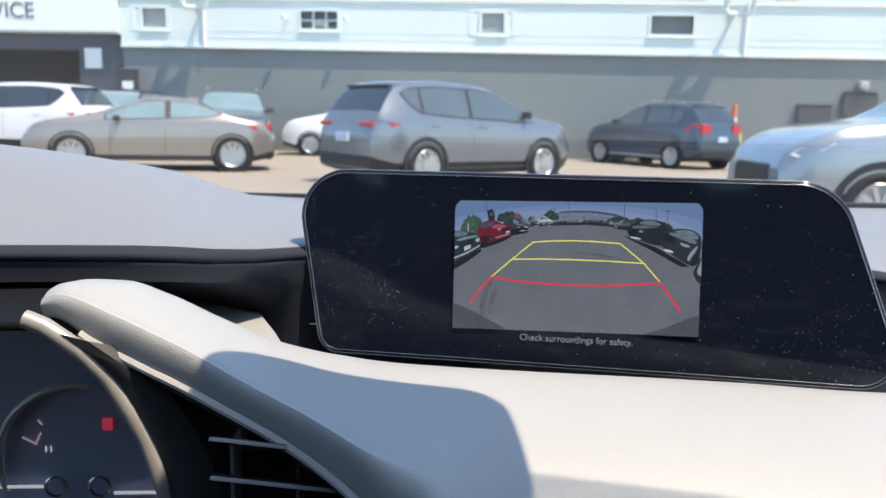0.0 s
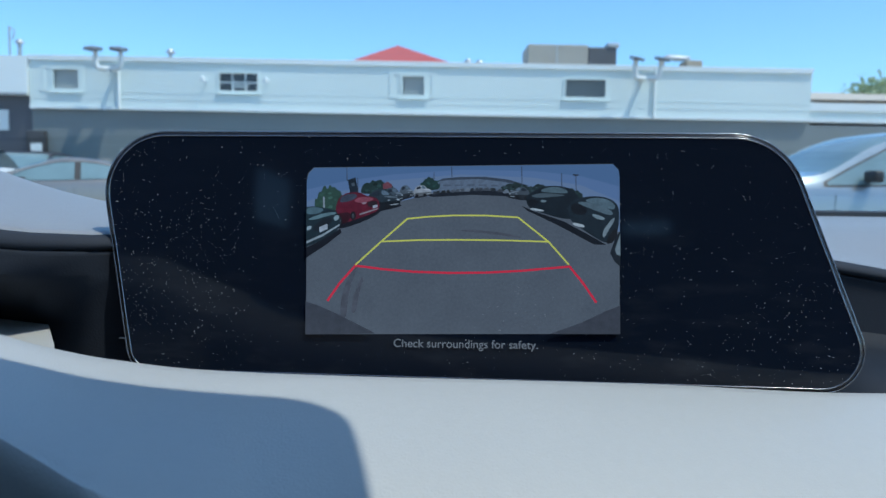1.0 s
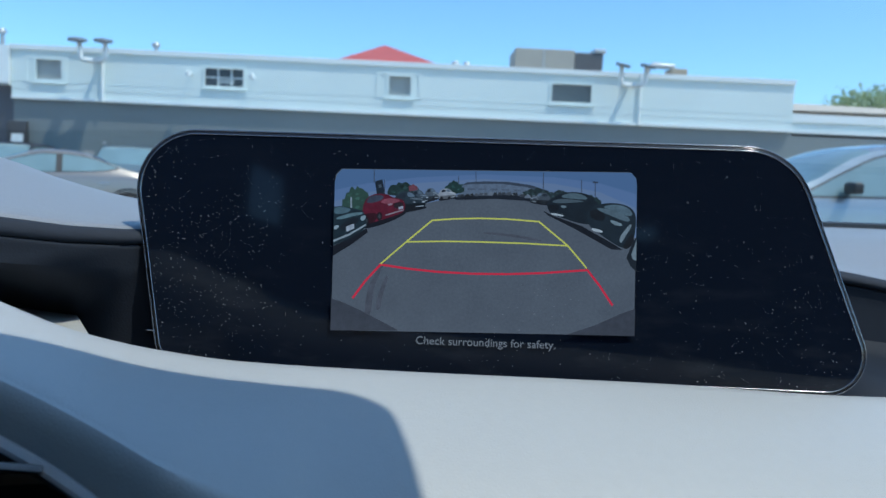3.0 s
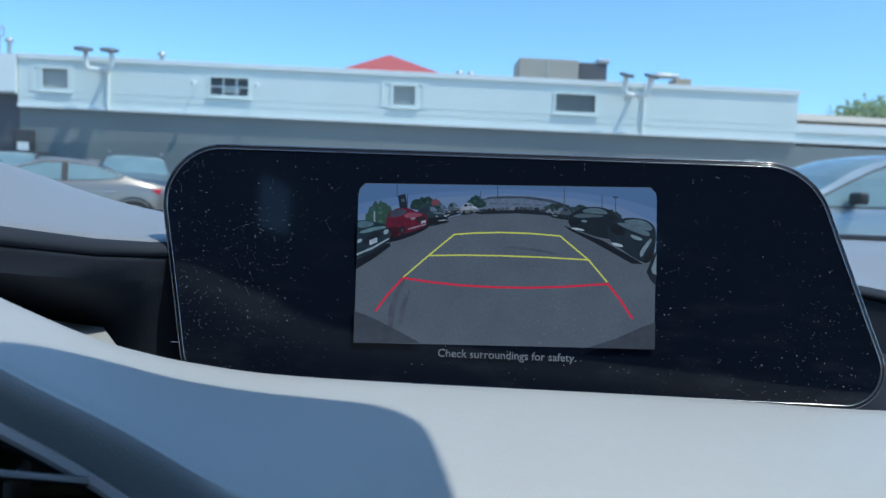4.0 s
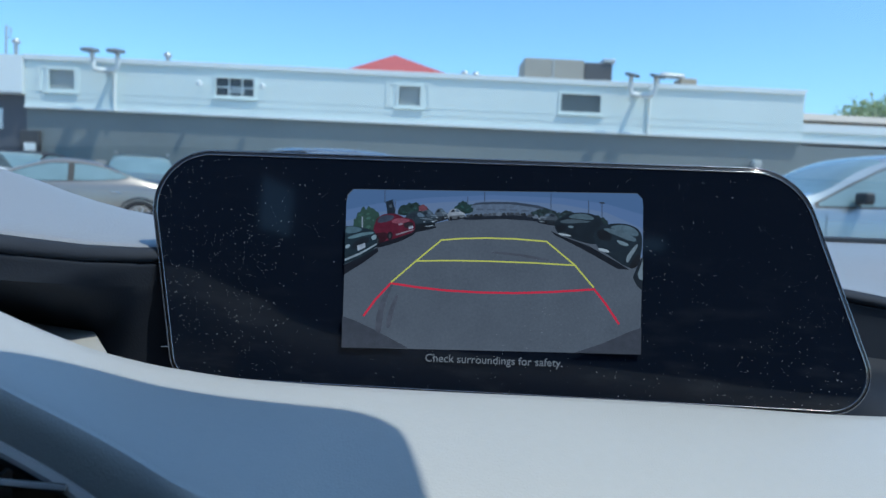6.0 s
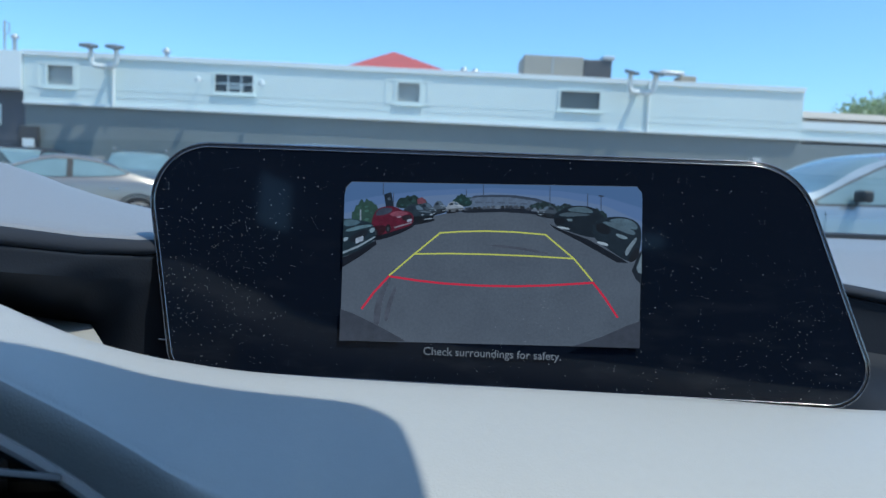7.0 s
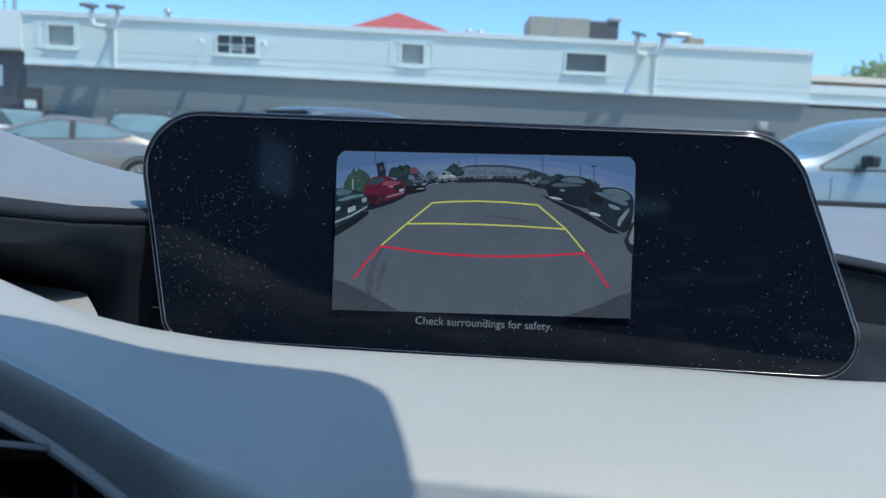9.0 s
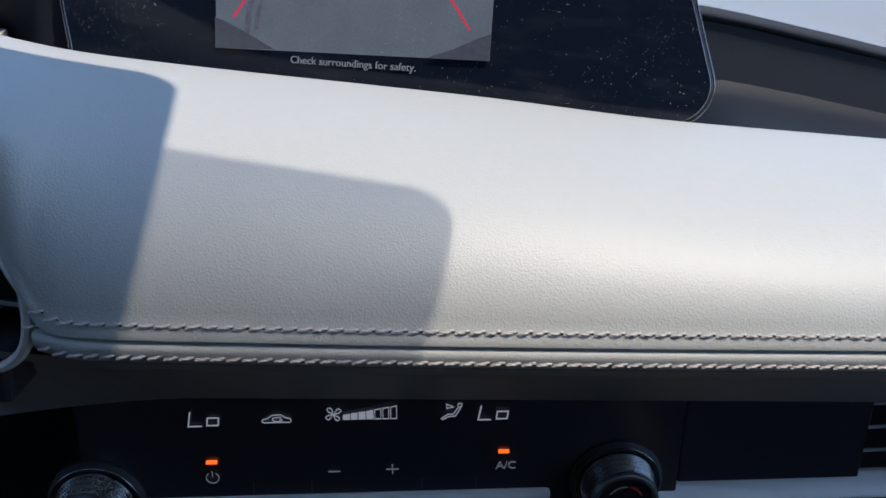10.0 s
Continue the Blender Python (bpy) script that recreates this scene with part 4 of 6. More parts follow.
small_car(300, 366, 122, 172, (0.05, 0.065, 0.08), 1)
small_car(240, 356, 126, 196, (0.022, 0.032, 0.040), 1)
small_car(720, 790, 134, 174, (0.05, 0.06, 0.07), -1)

# red car in the row
shown("car_shade", [(140, 236), (210, 226), (282, 196), (292, 204), (230, 236), (140, 262)], (0.008, 0.009, 0.013))
shown("red_car_body", [(138, 226), (136, 186), (146, 158), (160, 142), (186, 134), (222, 136), (240, 148), (272, 154), (284, 166), (286, 186), (278, 202), (238, 216), (200, 228), (160, 240)], (0.085, 0.009, 0.020))
shown("car_glass", [(146, 170), (158, 146), (182, 139), (206, 140), (212, 150), (190, 164)], (0.040, 0.045, 0.062))
shown("car_highlight", [(196, 166), (214, 152), (244, 151), (270, 158), (256, 166), (222, 172)], (0.20, 0.055, 0.075))
shown("car_grille", [(244, 168), (276, 164), (280, 180), (262, 188), (246, 184)], (0.022, 0.014, 0.018))
shown("car_lamp", [(222, 172), (240, 167), (244, 173), (230, 178)], (0.24, 0.16, 0.18))
shown("car_plate", [(262, 182), (278, 178), (279, 187), (263, 191)], (0.30, 0.31, 0.34), False)
shown("car_bumper", [(216, 208), (280, 190), (280, 194), (218, 213)], (0.20, 0.17, 0.18), False)
shown("car_lower", [(138, 226), (138, 206), (182, 200), (192, 214), (176, 236), (158, 240)], (0.028, 0.006, 0.010))
for cx, cy in ((196, 214), (150, 230)):
    shown("car_tyre", [(cx + 10 * math.cos(a), cy + 16 * math.sin(a)) for a in (0, 0.8, 1.6, 2.4, 3.2, 4.0, 4.8, 5.6)], (0.010, 0.010, 0.012))
    shown("car_rim", [(cx + 5 * math.cos(a), cy + 9 * math.sin(a)) for a in (0, 1.05, 2.1, 3.14, 4.2, 5.2)], (0.045, 0.045, 0.05))

# teal car cut by the picture's edge
shown("car_shade", [(36, 352), (36, 318), (100, 286), (152, 256), (156, 270), (100, 312)], (0.008, 0.009, 0.013), False)
shown("teal_car_body", [(36, 316), (36, 180), (60, 178), (96, 184), (136, 194), (150, 214), (152, 248), (136, 266), (90, 292)], (0.013, 0.023, 0.029), False)
shown("car_glass", [(37, 208), (38, 182), (62, 180), (100, 187), (86, 202)], (0.070, 0.110, 0.125))
shown("car_highlight", [(37, 222), (86, 204), (134, 198), (142, 206), (100, 214), (60, 226)], (0.10, 0.15, 0.16))
shown("car_grille", [(58, 246), (92, 222), (122, 216), (126, 234), (96, 252), (64, 266)], (0.010, 0.013, 0.017))
shown("car_lamp", [(128, 216), (146, 208), (150, 222), (134, 232)], (0.20, 0.25, 0.26))
shown("car_lamp", [(38, 246), (56, 244), (52, 256), (38, 262)], (0.24, 0.28, 0.29))
shown("car_plate", [(80, 250), (108, 239), (109, 256), (82, 268)], (0.30, 0.32, 0.34), False)
shown("car_bumper", [(37, 296), (90, 274), (150, 240), (150, 246), (92, 281), (37, 304)], (0.24, 0.27, 0.28), False)

# two dark cars in the other row
shown("car_shade", [(762, 196), (800, 214), (900, 250), (1000, 306), (1040, 330), (1000, 328), (880, 262), (780, 212)], (0.008, 0.010, 0.014), False)
shown("dark_car_body", [(776, 178), (780, 162), (800, 152), (824, 138), (868, 132), (916, 140), (944, 160), (958, 186), (952, 232), (930, 246), (880, 238), (820, 218), (786, 204)], (0.010, 0.015, 0.020))
shown("car_glass", [(822, 152), (836, 140), (872, 136), (906, 144), (920, 160), (880, 158)], (0.075, 0.105, 0.118))
shown("car_highlight", [(790, 164), (826, 155), (884, 161), (912, 166), (870, 170), (810, 172)], (0.060, 0.078, 0.088))
shown("car_grille", [(780, 178), (812, 174), (822, 190), (800, 200), (784, 194)], (0.007, 0.009, 0.012))
shown("car_bumper", [(790, 203), (836, 211), (834, 218), (792, 210)], (0.34, 0.36, 0.36))
shown("car_lamp", [(824, 178), (846, 180), (842, 188), (826, 186)], (0.12, 0.15, 0.16))
shown("near_car_body", [(914, 212), (922, 188), (950, 176), (1000, 170), (1050, 178), (1080, 200), (1085, 240), (1076, 300), (1050, 326), (1018, 316), (960, 276), (922, 250)], (0.013, 0.020, 0.026))
shown("car_glass", [(964, 184), (1004, 175), (1050, 183), (1074, 206), (1062, 220), (1004, 198)], (0.085, 0.118, 0.135))
shown("car_highlight", [(940, 190), (972, 187), (1040, 210), (1066, 226), (1056, 238), (990, 212)], (0.085, 0.115, 0.13))
shown("car_grille", [(924, 196), (948, 192), (978, 210), (976, 230), (950, 232), (928, 220)], (0.008, 0.010, 0.013))
shown("car_lamp", [(990, 226), (1030, 238), (1040, 250), (1006, 246)], (0.17, 0.21, 0.22))
shown("car_bumper", [(930, 254), (970, 264), (968, 274), (932, 264)], (0.34, 0.36, 0.36))
shown("car_bumper", [(1026, 290), (1046, 262), (1066, 240), (1070, 250), (1050, 280), (1032, 312)], (0.17, 0.20, 0.21))
shown("car_tyre", [(1036, 326), (1050, 296), (1074, 270), (1078, 300), (1060, 326)], (0.010, 0.011, 0.013))
shown("side_edge", [(1052, 356), (1074, 300), (1086, 288), (1085, 402), (1066, 384)], (0.012, 0.016, 0.021), False)
shown("side_panel", [(1068, 346), (1086, 296), (1086, 366), (1074, 362)], (0.16, 0.19, 0.20), False)
# marks on the asphalt
for pts in ([(150, 560), (152, 500), (168, 440), (205, 376), (222, 350), (228, 356), (196, 420), (178, 480), (172, 560)], [(186, 540), (196, 480), (222, 420), (232, 424), (212, 484), (204, 540)], [(560, 268), (660, 276), (760, 296), (758, 303), (650, 284), (558, 275)]):
    shown("dark_streak", pts, (0.072, 0.074, 0.086))
for k in range(46):
    x, y = rng_p.gauss(720, 70), rng_p.uniform(440, 604)
    r = rng_p.uniform(1.0, 3.2)
    shown("worn_patch", [(x - r * 1.5, y), (x, y - r * 0.6), (x + r * 1.5, y + 0.4), (x, y + r * 0.6)], rng_p.choice(((0.135, 0.140, 0.150), (0.068, 0.070, 0.078))), False)
shown("bumper_edge", [(33, 500), (80, 516), (150, 548), (270, 610), (32, 612)], (0.045, 0.048, 0.058), False)
shown("bumper_edge", [(1083, 526), (1030, 546), (950, 582), (850, 616), (1082, 618)], (0.045, 0.048, 0.058), False)
PIC_M = Matrix.Translation((0, 0, LAYER[0] + 0.0001))
YELLOW = glowing("yellow guide", (0.42, 0.40, 0.06), 1.0)
for ln in ([(203, 380), (290, 304), (380, 229), (450, 224), (540, 222), (640, 225), (750, 234), (850, 316), (916, 392)], [(290, 303), (420, 301), (550, 303), (700, 308), (850, 316)]):
    strokes("yellow_guide", [[pic(*p) for p in crop(ln)]], 0.00062, YELLOW, picture, PIC_M, "yellow guide line")
strokes("red_guide", [[pic(*p) for p in crop([(108, 499), (150, 440), (203, 382), (300, 396), (400, 406), (520, 412), (640, 413), (760, 409), (918, 398), (960, 450), (1005, 516)])]],
        0.0009, glowing("red guide", (0.42, 0.015, 0.035), 1.0), picture, PIC_M, "red guide line")
lettering("Check surroundings for safety.", 0.0048, pose(-0.0290, -0.0382, 0.0004, 0, 0, 0.7), glowing("caption grey", (0.5, 0.52, 0.55), 0.27), display, "caption", "grey safety reminder lettering")

# ---- ground ----
ground = part("ground", grid([[(-400 + 80 * i, -300 + 80 * j, 0.0) for i in range(11)] for j in range(11)]), ASPHALT)
tagged(ground, "sunlit weathered asphalt of the car lot", "ground", kind="structure")

# ---- dealership building ----
FY = 23.0
BX0, BX1 = -11.92, 11.09
TRIM_WHITE = paint("white trim", (0.78, 0.82, 0.80), 0.55, vary=0.04, vary_scale=1.0)
DULL_METAL = paint("galvanised metal", (0.45, 0.46, 0.46), 0.45, metal=0.6, vary=0.15, vary_scale=2)
DARK_GLASS = paint("dark window glass", (0.03, 0.035, 0.04), 0.08, vary=0.2, vary_scale=2)
SCREENED = paint("screened window glass", (0.13, 0.15, 0.15), 0.35, vary=0.25, vary_scale=2)
BLIND = paint("pale window blind", (0.42, 0.45, 0.44), 0.7, vary=0.08, vary_scale=3)
# bay wall colour holds the darkness of the unlit interior
BAY_SHADE = paint("bay wall darkened for shade", (0.05, 0.052, 0.055), 0.8, vary=0.4, vary_scale=0.7)
RED_ROOF = paint("red shingle roof", (0.42, 0.09, 0.085), 0.75, vary=0.15, vary_scale=2, fine=0.1, fine_scale=12)
TAN_ROOF = paint("tan roof", (0.50, 0.45, 0.37), 0.8, vary=0.15, vary_scale=1)
SLATE_WALL = paint("dark slate painted wall", (0.075, 0.085, 0.105), 0.8, vary=0.12, vary_scale=0.5, fine=0.05, fine_scale=8)
building = thing("dealership_building", "long white and grey dealership building with small high windows", "building")


def wall_with_openings(x0, x1, z0, z1, holes, y0, y1):
    """A wall slab cut into pieces round its openings."""
    bm = bmesh.new()
    xs = sorted({x0, x1, *[h[0] for h in holes], *[h[1] for h in holes]})
    for a, b in zip(xs, xs[1:]):
        inside = [h for h in holes if h[0] <= a and h[1] >= b]
        if not inside:
            box(a, b, y0, y1, z0, z1, bm=bm)
        else:
            h = inside[0]
            box(a, b, y0, y1, z0, h[2], bm=bm)
            box(a, b, y0, y1, h[3], z1, bm=bm)
    bmesh.ops.remove_doubles(bm, verts=bm.verts, dist=0.0005)
    return bm


WINDOWS = [(-11.25, -10.46, 3.56, 4.17, "blind"), (-6.39, -5.23, 3.58, 4.14, "panes"), (-1.03, -0.34, 3.55, 4.15, "blind"), (3.78, 5.01, 3.57, 4.14, "plain")]
part("upper_wall", wall_with_openings(BX0, BX1, 3.0, 4.495, WINDOWS, FY, FY + 0.3), WHITE_WALL, building, "white upper wall")
part("lower_wall", box(BX0, 22.0, FY + 0.10, FY + 0.40, -0.05, 3.0), GREY_WALL, building, "dark grey lower wall")
part("roof_deck", box(BX0, BX1, FY + 0.3, FY + 16, 4.22, 4.36), TAN_ROOF, building)
part("back_wall", box(-24, 22, FY + 16, FY + 16.3, -0.05, 4.4), GREY_WALL, building)
# long boards of the siding, each lapping the one below
for k, (za, zb) in enumerate(((3.0, 3.09), (3.30, 3.345), (3.50, 3.52), (4.27, 4.30), (4.40, 4.50))):
    gaps = [w for w in WINDOWS if w[2] - 0.12 < zb and w[3] + 0.06 > za]
    xs = [BX0] + [x for w in gaps for x in (w[0] - 0.06, w[1] + 0.06)] + [BX1]
    bm = bmesh.new()
    for a, b in zip(xs[::2], xs[1::2]):
        box(a, b, FY - (0.066 if k == 4 else 0.05 if k == 0 else 0.007), FY + 0.001, za, zb, bm=bm)
    part("board", bm, TRIM_WHITE if k in (0, 4) else WHITE_WALL, building)
part("coping", box(BX0 - 0.04, BX1 + 0.04, FY - 0.07, FY + 0.34, 4.496, 4.54, 0.008), TRIM_WHITE, building, "white metal coping")
for x0, x1, z0, z1, kind_ in WINDOWS:
    e = 0.06 if kind_ == "blind" else 0.035
    w = part("window", wall_with_openings(x0 - e, x1 + e, z0 - e, z1 + e, [(x0 + 0.03, x1 - 0.03, z0 + 0.03, z1 - 0.03)], FY - 0.03, FY + 0.02), WHITE_WALL, building, "pale-framed high window")
    part("sill", box(x0 - e - 0.04, x1 + e + 0.04, FY - 0.07, FY + 0.01, z0 - e - 0.05, z0 - e - 0.002, 0.006), WHITE_WALL, w)
    part("pane", box(x0, x1, FY + 0.10, FY + 0.12, z0, z1), BLIND if kind_ == "blind" else SCREENED if kind_ == "plain" else DARK_GLASS, w, "closed pale blind" if kind_ == "blind" else "dark window pane")
    if kind_ == "panes":
        for j in (1, 2):
            xm = x0 + (x1 - x0) * j / 3
            part("muntin", box(xm - 0.018, xm + 0.018, FY + 0.06, FY + 0.098, z0, z1), TRIM_WHITE, w)
        part("muntin", box(x0, x1, FY + 0.065, FY + 0.097, (z0 + z1) / 2 - 0.018, (z0 + z1) / 2 + 0.018), TRIM_WHITE, w)
        part("paper_sheet", box(x0 + 0.35, x0 + 0.85, FY + 0.085, FY + 0.095, z0 + 0.12, z0 + 0.24), BLIND, w, "pale sheet behind the panes")
    if kind_ == "blind":
        for j in range(9):
            zz = z0 + (z1 - z0) * (j + 0.5) / 9
            part("slat", box(x0 + 0.02, x1 - 0.02, FY + 0.082, FY + 0.099, zz - 0.018, zz + 0.010), BLIND, w)
for x0, x1 in ((-11.58, -10.33), (-1.38, -0.02)):
    part("surround", wall_with_openings(x0, x1, 3.49, 4.24, [(x0 + 0.12, x1 - 0.12, 3.57, 4.17)], FY - 0.022, FY - 0.002), WHITE_WALL, building, "broad pale window surround")
part("downpipe", tube([(-9.29, FY - 0.07, 4.2), (-9.29, FY - 0.07, 3.02)], 0.05, 10), TRIM_WHITE, building, "white downpipe", smooth=True)
part("downpipe", tube([(6.43, FY - 0.06, 4.5), (6.43, FY - 0.06, 3.02)], 0.035, 10), TRIM_WHITE, building, "white downpipe", smooth=True)


def roof_lamp(x):
    lamp = thing("roof_floodlight", "pair of white-armed floodlights reaching over the parapet", "floodlight", group="roof floodlights")
    for dx in (-0.30, 0.42):
        arm = [(x + 0.06, FY - 0.04, 4.16), (x + 0.06, FY - 0.34, 4.13), (x + 0.06 + dx * 0.2, FY - 0.48, 4.11), (x + dx * 0.8, FY - 0.55, 4.12), (x + dx * 0.96, FY - 0.57, 4.20), (x + dx, FY - 0.58, 4.36), (x + dx, FY - 0.60, 4.62)]
        part("arm", tube(arm, 0.070, 10), TRIM_WHITE, lamp, smooth=True)
        hd = part("head", box(-0.16, 0.16, -0.30, 0.24, -0.045, 0.045, 0.02), paint("dark lamp head", (0.14, 0.145, 0.145), 0.5), lamp, "grey lamp head")
        hd.matrix_basis = pose(x + dx, FY - 0.70, 4.64, 12, 10, 0)
    part("bracket", box(x - 0.10, x + 0.10, FY - 0.05, FY, 4.12, 4.28, 0.01), DULL_METAL, lamp)
    return lamp


roof_lamp(-9.42)
roof_lamp(6.0)
for x in (-6.75, -4.93):
    sc = thing("wall_spotlight", "small white wall spotlight beside a window", "spotlight", group="wall spotlights")
    part("arm", tube([(x, FY, 3.90), (x, FY - 0.22, 3.94), (x, FY - 0.36, 3.90)], 0.02, 8), TRIM_WHITE, sc)
    part("head", lathe([(0.001, 0.07), (0.05, 0.06), (0.075, 0.0), (0.085, -0.07), (0.001, -0.06)], 16, m=Matrix.Translation((x, FY - 0.38, 3.90)) @ pose(0, 0, 0, 25)), TRIM_WHITE, sc, smooth=True)

# things on the roof
hv = thing("rooftop_unit", "beige rooftop air handling unit with dark fan end", "rooftop unit")
part("cabinet", box(2.86, 4.75, FY + 1.6, FY + 3.2, 4.36, 5.40, 0.02), paint("beige cabinet", (0.36, 0.34, 0.29), 0.6, vary=0.15, vary_scale=1.5), hv, "weathered beige cabinet")
part("fan_box", box(4.76, 5.65, FY + 1.6, FY + 3.2, 4.36, 5.34, 0.03), paint("dark grey cabinet", (0.08, 0.08, 0.085), 0.5, vary=0.2), hv, "dark grey fan section")
part("cap", box(5.35, 5.72, FY + 1.55, FY + 3.25, 5.342, 5.47, 0.02), DULL_METAL, hv)
part("seam", box(3.75, 3.79, FY + 1.585, FY + 1.6, 4.38, 5.38), DULL_METAL, hv)
duct = thing("roof_duct", "low metal duct on the flat roof", "duct")
part("elbow", tube([(6.9, FY + 1.0, 4.40), (6.9, FY + 1.0, 4.86), (7.1, FY + 1.0, 4.95), (7.7, FY + 1.0, 4.93), (7.8, FY + 1.0, 4.40)], 0.10, 10), DULL_METAL, duct, smooth=True)
part("hood", box(7.6, 8.1, FY + 0.8, FY + 1.5, 4.4, 4.86, 0.03), paint("tan hood", (0.4, 0.34, 0.25), 0.7), duct)
for x, h in ((-8.06, 4.92), (-12.6, 5.12), (0.95, 4.78), (1.3, 4.76)):
    vp = thing("vent_pipe", "short metal vent pipe with cap on the roof", "vent pipe", group="roof vent pipes")
    part("pipe", tube([(x, FY + 0.8, 4.35), (x, FY + 0.8, h - 0.1)], 0.06, 10), DULL_METAL, vp, smooth=True)
    part("cap", lathe([(0.001, 0.1), (0.06, 0.09), (0.13, 0.0), (0.13, -0.03), (0.001, -0.02)], 14, m=Matrix.Translation((x, FY + 0.8, h - 0.1))), DULL_METAL, vp, smooth=True)
ant = thing("antenna", "thin metal aerial mast on the roof", "antenna")
part("mast", tube([(-12.9, FY + 0.8, 4.35), (-12.9, FY + 0.8, 5.5)], 0.03, 6), DULL_METAL, ant)
part("loop", tube([(-12.9, FY + 0.8, 5.45), (-12.75, FY + 0.8, 5.4), (-12.78, FY + 0.8, 5.15), (-12.9, FY + 0.8, 5.1)], 0.02, 6), DULL_METAL, ant)
# red hipped roof further back
house = thing("red_roofed_house", "house with red hipped roof behind the building", "house")
RY = 48.0
c = Vector((-2.65, RY + 4, 10.0))
ring = [Vector((-5.7, RY, 8.2)), Vector((1.2, RY, 8.2)), Vector((1.2, RY + 8, 8.2)), Vector((-5.7, RY + 8, 8.2))]
bm = bmesh.new()
vs = [bm.verts.new(p) for p in ring]
t = bm.verts.new(c)
for i in range(4):
    bm.faces.new((vs[i], vs[(i + 1) % 4], t))
bm.faces.new(list(reversed(vs)))
part("roof", bm, RED_ROOF, house, "red hipped roof")
part("wall", box(-5.3, 0.8, RY + 0.3, RY + 7.7, -0.05, 8.2), TRIM_WHITE, house)

# service wing to the side
wing = thing("service_wing", "white service wing with dark bay opening and lettered fascia", "building")
part("fascia", box(-24, BX0 - 0.02, FY - 0.12, FY + 0.3, 3.38, 4.50), TRIM_WHITE, wing, "pale fascia")
part("fascia_edge", box(-24, BX0 - 0.02, FY - 0.15, FY - 0.12, 3.38, 3.44), DULL_METAL, wing)
part("bay_wall", wall_with_openings(-24, BX0 - 0.01, -0.05, 3.38, [(-19.5, -13.4, -0.04, 2.9)], FY + 0.2, FY + 0.5), SLATE_WALL, wing, "dark grey bay wall")
# inner bay walls take the darkened colour in place of real shade
part("bay_back", box(-24, BX0, FY + 5, FY + 5.2, -0.05, 3.38), BAY_SHADE, wing, "service bay back wall, coloured dark for shade")
part("bay_side", box(BX0 - 0.3, BX0 - 0.05, FY + 0.5, FY + 5, -0.05, 3.38), BAY_SHADE, wing)
part("roof_deck", box(-24, BX0 - 0.01, FY + 0.3, FY + 16, 4.22, 4.36), TAN_ROOF, wing)
part("notice", box(-13.20, -12.66, FY + 0.16, FY + 0.198, 2.36, 2.96), TRIM_WHITE, wing, "white notice board")
lettering("SERVICE", 0.66, Matrix(((1, 0, 0, -16.95), (0, 0, -1, FY - 0.125), (0, 1, 0, 3.80), (0, 0, 0, 1))), paint("slate lettering", (0.12, 0.14, 0.18), 0.6), wing, "lettering", "dark SERVICE lettering", depth=0.02)
for x in (-11.75, 14.6):
    wb = thing("wall_box", "dark utility box on the wall with pale plate", "utility box", group="wall boxes")
    part("case", box(x - 0.28, x + 0.28, FY - 0.10, FY + 0.098, 1.45, 2.35, 0.03), paint("dark box", (0.04, 0.042, 0.045), 0.6), wb)
    part("plate", box(x - 0.14, x + 0.20, FY - 0.12, FY - 0.10, 1.66, 1.98, 0.005), TRIM_WHITE, wb, "pale plate")

wb = thing("wall_box", "dark low utility box under a pale wall lamp", "utility box", group="wall boxes")
DARK_CASE = paint("dark utility case", (0.065, 0.068, 0.075), 0.7, vary=0.2, vary_scale=4)
part("case", box(9.24, 10.22, FY - 0.05, FY + 0.098, 1.40, 2.08, 0.06), DARK_CASE, wb)
part("lid", box(9.30, 10.16, FY - 0.08, FY + 0.098, 2.082, 2.12, 0.01), DARK_CASE, wb)
wb = thing("wall_box", "small dark meter cabinet low on the grey wall", "utility box", group="wall boxes")
part("case", box(8.05, 8.98, FY - 0.06, FY + 0.098, 1.20, 1.70, 0.02), DARK_CASE, wb)
part("lid", box(8.03, 9.00, FY - 0.09, FY + 0.098, 1.702, 1.735, 0.008), DARK_CASE, wb)
wl = thing("wall_lamp", "pale wall lamp mounted over a utility box", "wall lamp")
part("housing", box(9.62, 9.88, FY - 0.16, FY + 0.098, 2.20, 2.40, 0.04, segments=2), BLIND, wl, "pale lamp housing")
part("lens", box(9.64, 9.86, FY - 0.16, FY - 0.02, 2.17, 2.199, 0.01), DULL_METAL, wl)

# lower wing on the other side, roofs and trees behind
low = thing("low_wing", "low white wing with banded fascia", "building")
for k, (za, zb, dy) in enumerate(((2.90, 3.10, 0.0), (3.10, 3.33, 0.06), (3.33, 3.57, 0.0))):
    part("band", box(BX1 + 0.05, 40, FY + 0.1 + dy, FY + 0.3, za, zb), TRIM_WHITE if k != 1 else WHITE_WALL, low, "white fascia band")
part("wall", box(22.0, 40, FY + 0.35, FY + 0.65, -0.05, 2.9), GREY_WALL, low)
part("roof_deck", box(BX1 + 0.05, 40, FY + 0.3, FY + 14, 3.3, 3.4), TAN_ROOF, low)
far = thing("distant_shed", "distant tan-roofed shed behind the low wing", "building")
part("wall", box(22, 60, 46, 56, -0.05, 6.2), paint("tan siding", (0.42, 0.38, 0.31), 0.8, vary=0.1, vary_scale=0.5), far)
part("roof", grid([[(21.4, 45.4, 6.2), (60.5, 45.4, 6.2)], [(23.0, 51, 7.3), (60.5, 51, 6.9)], [(21.4, 56.6, 6.2), (60.5, 56.6, 6.2)]]), TAN_ROOF, far, "low tan roof")

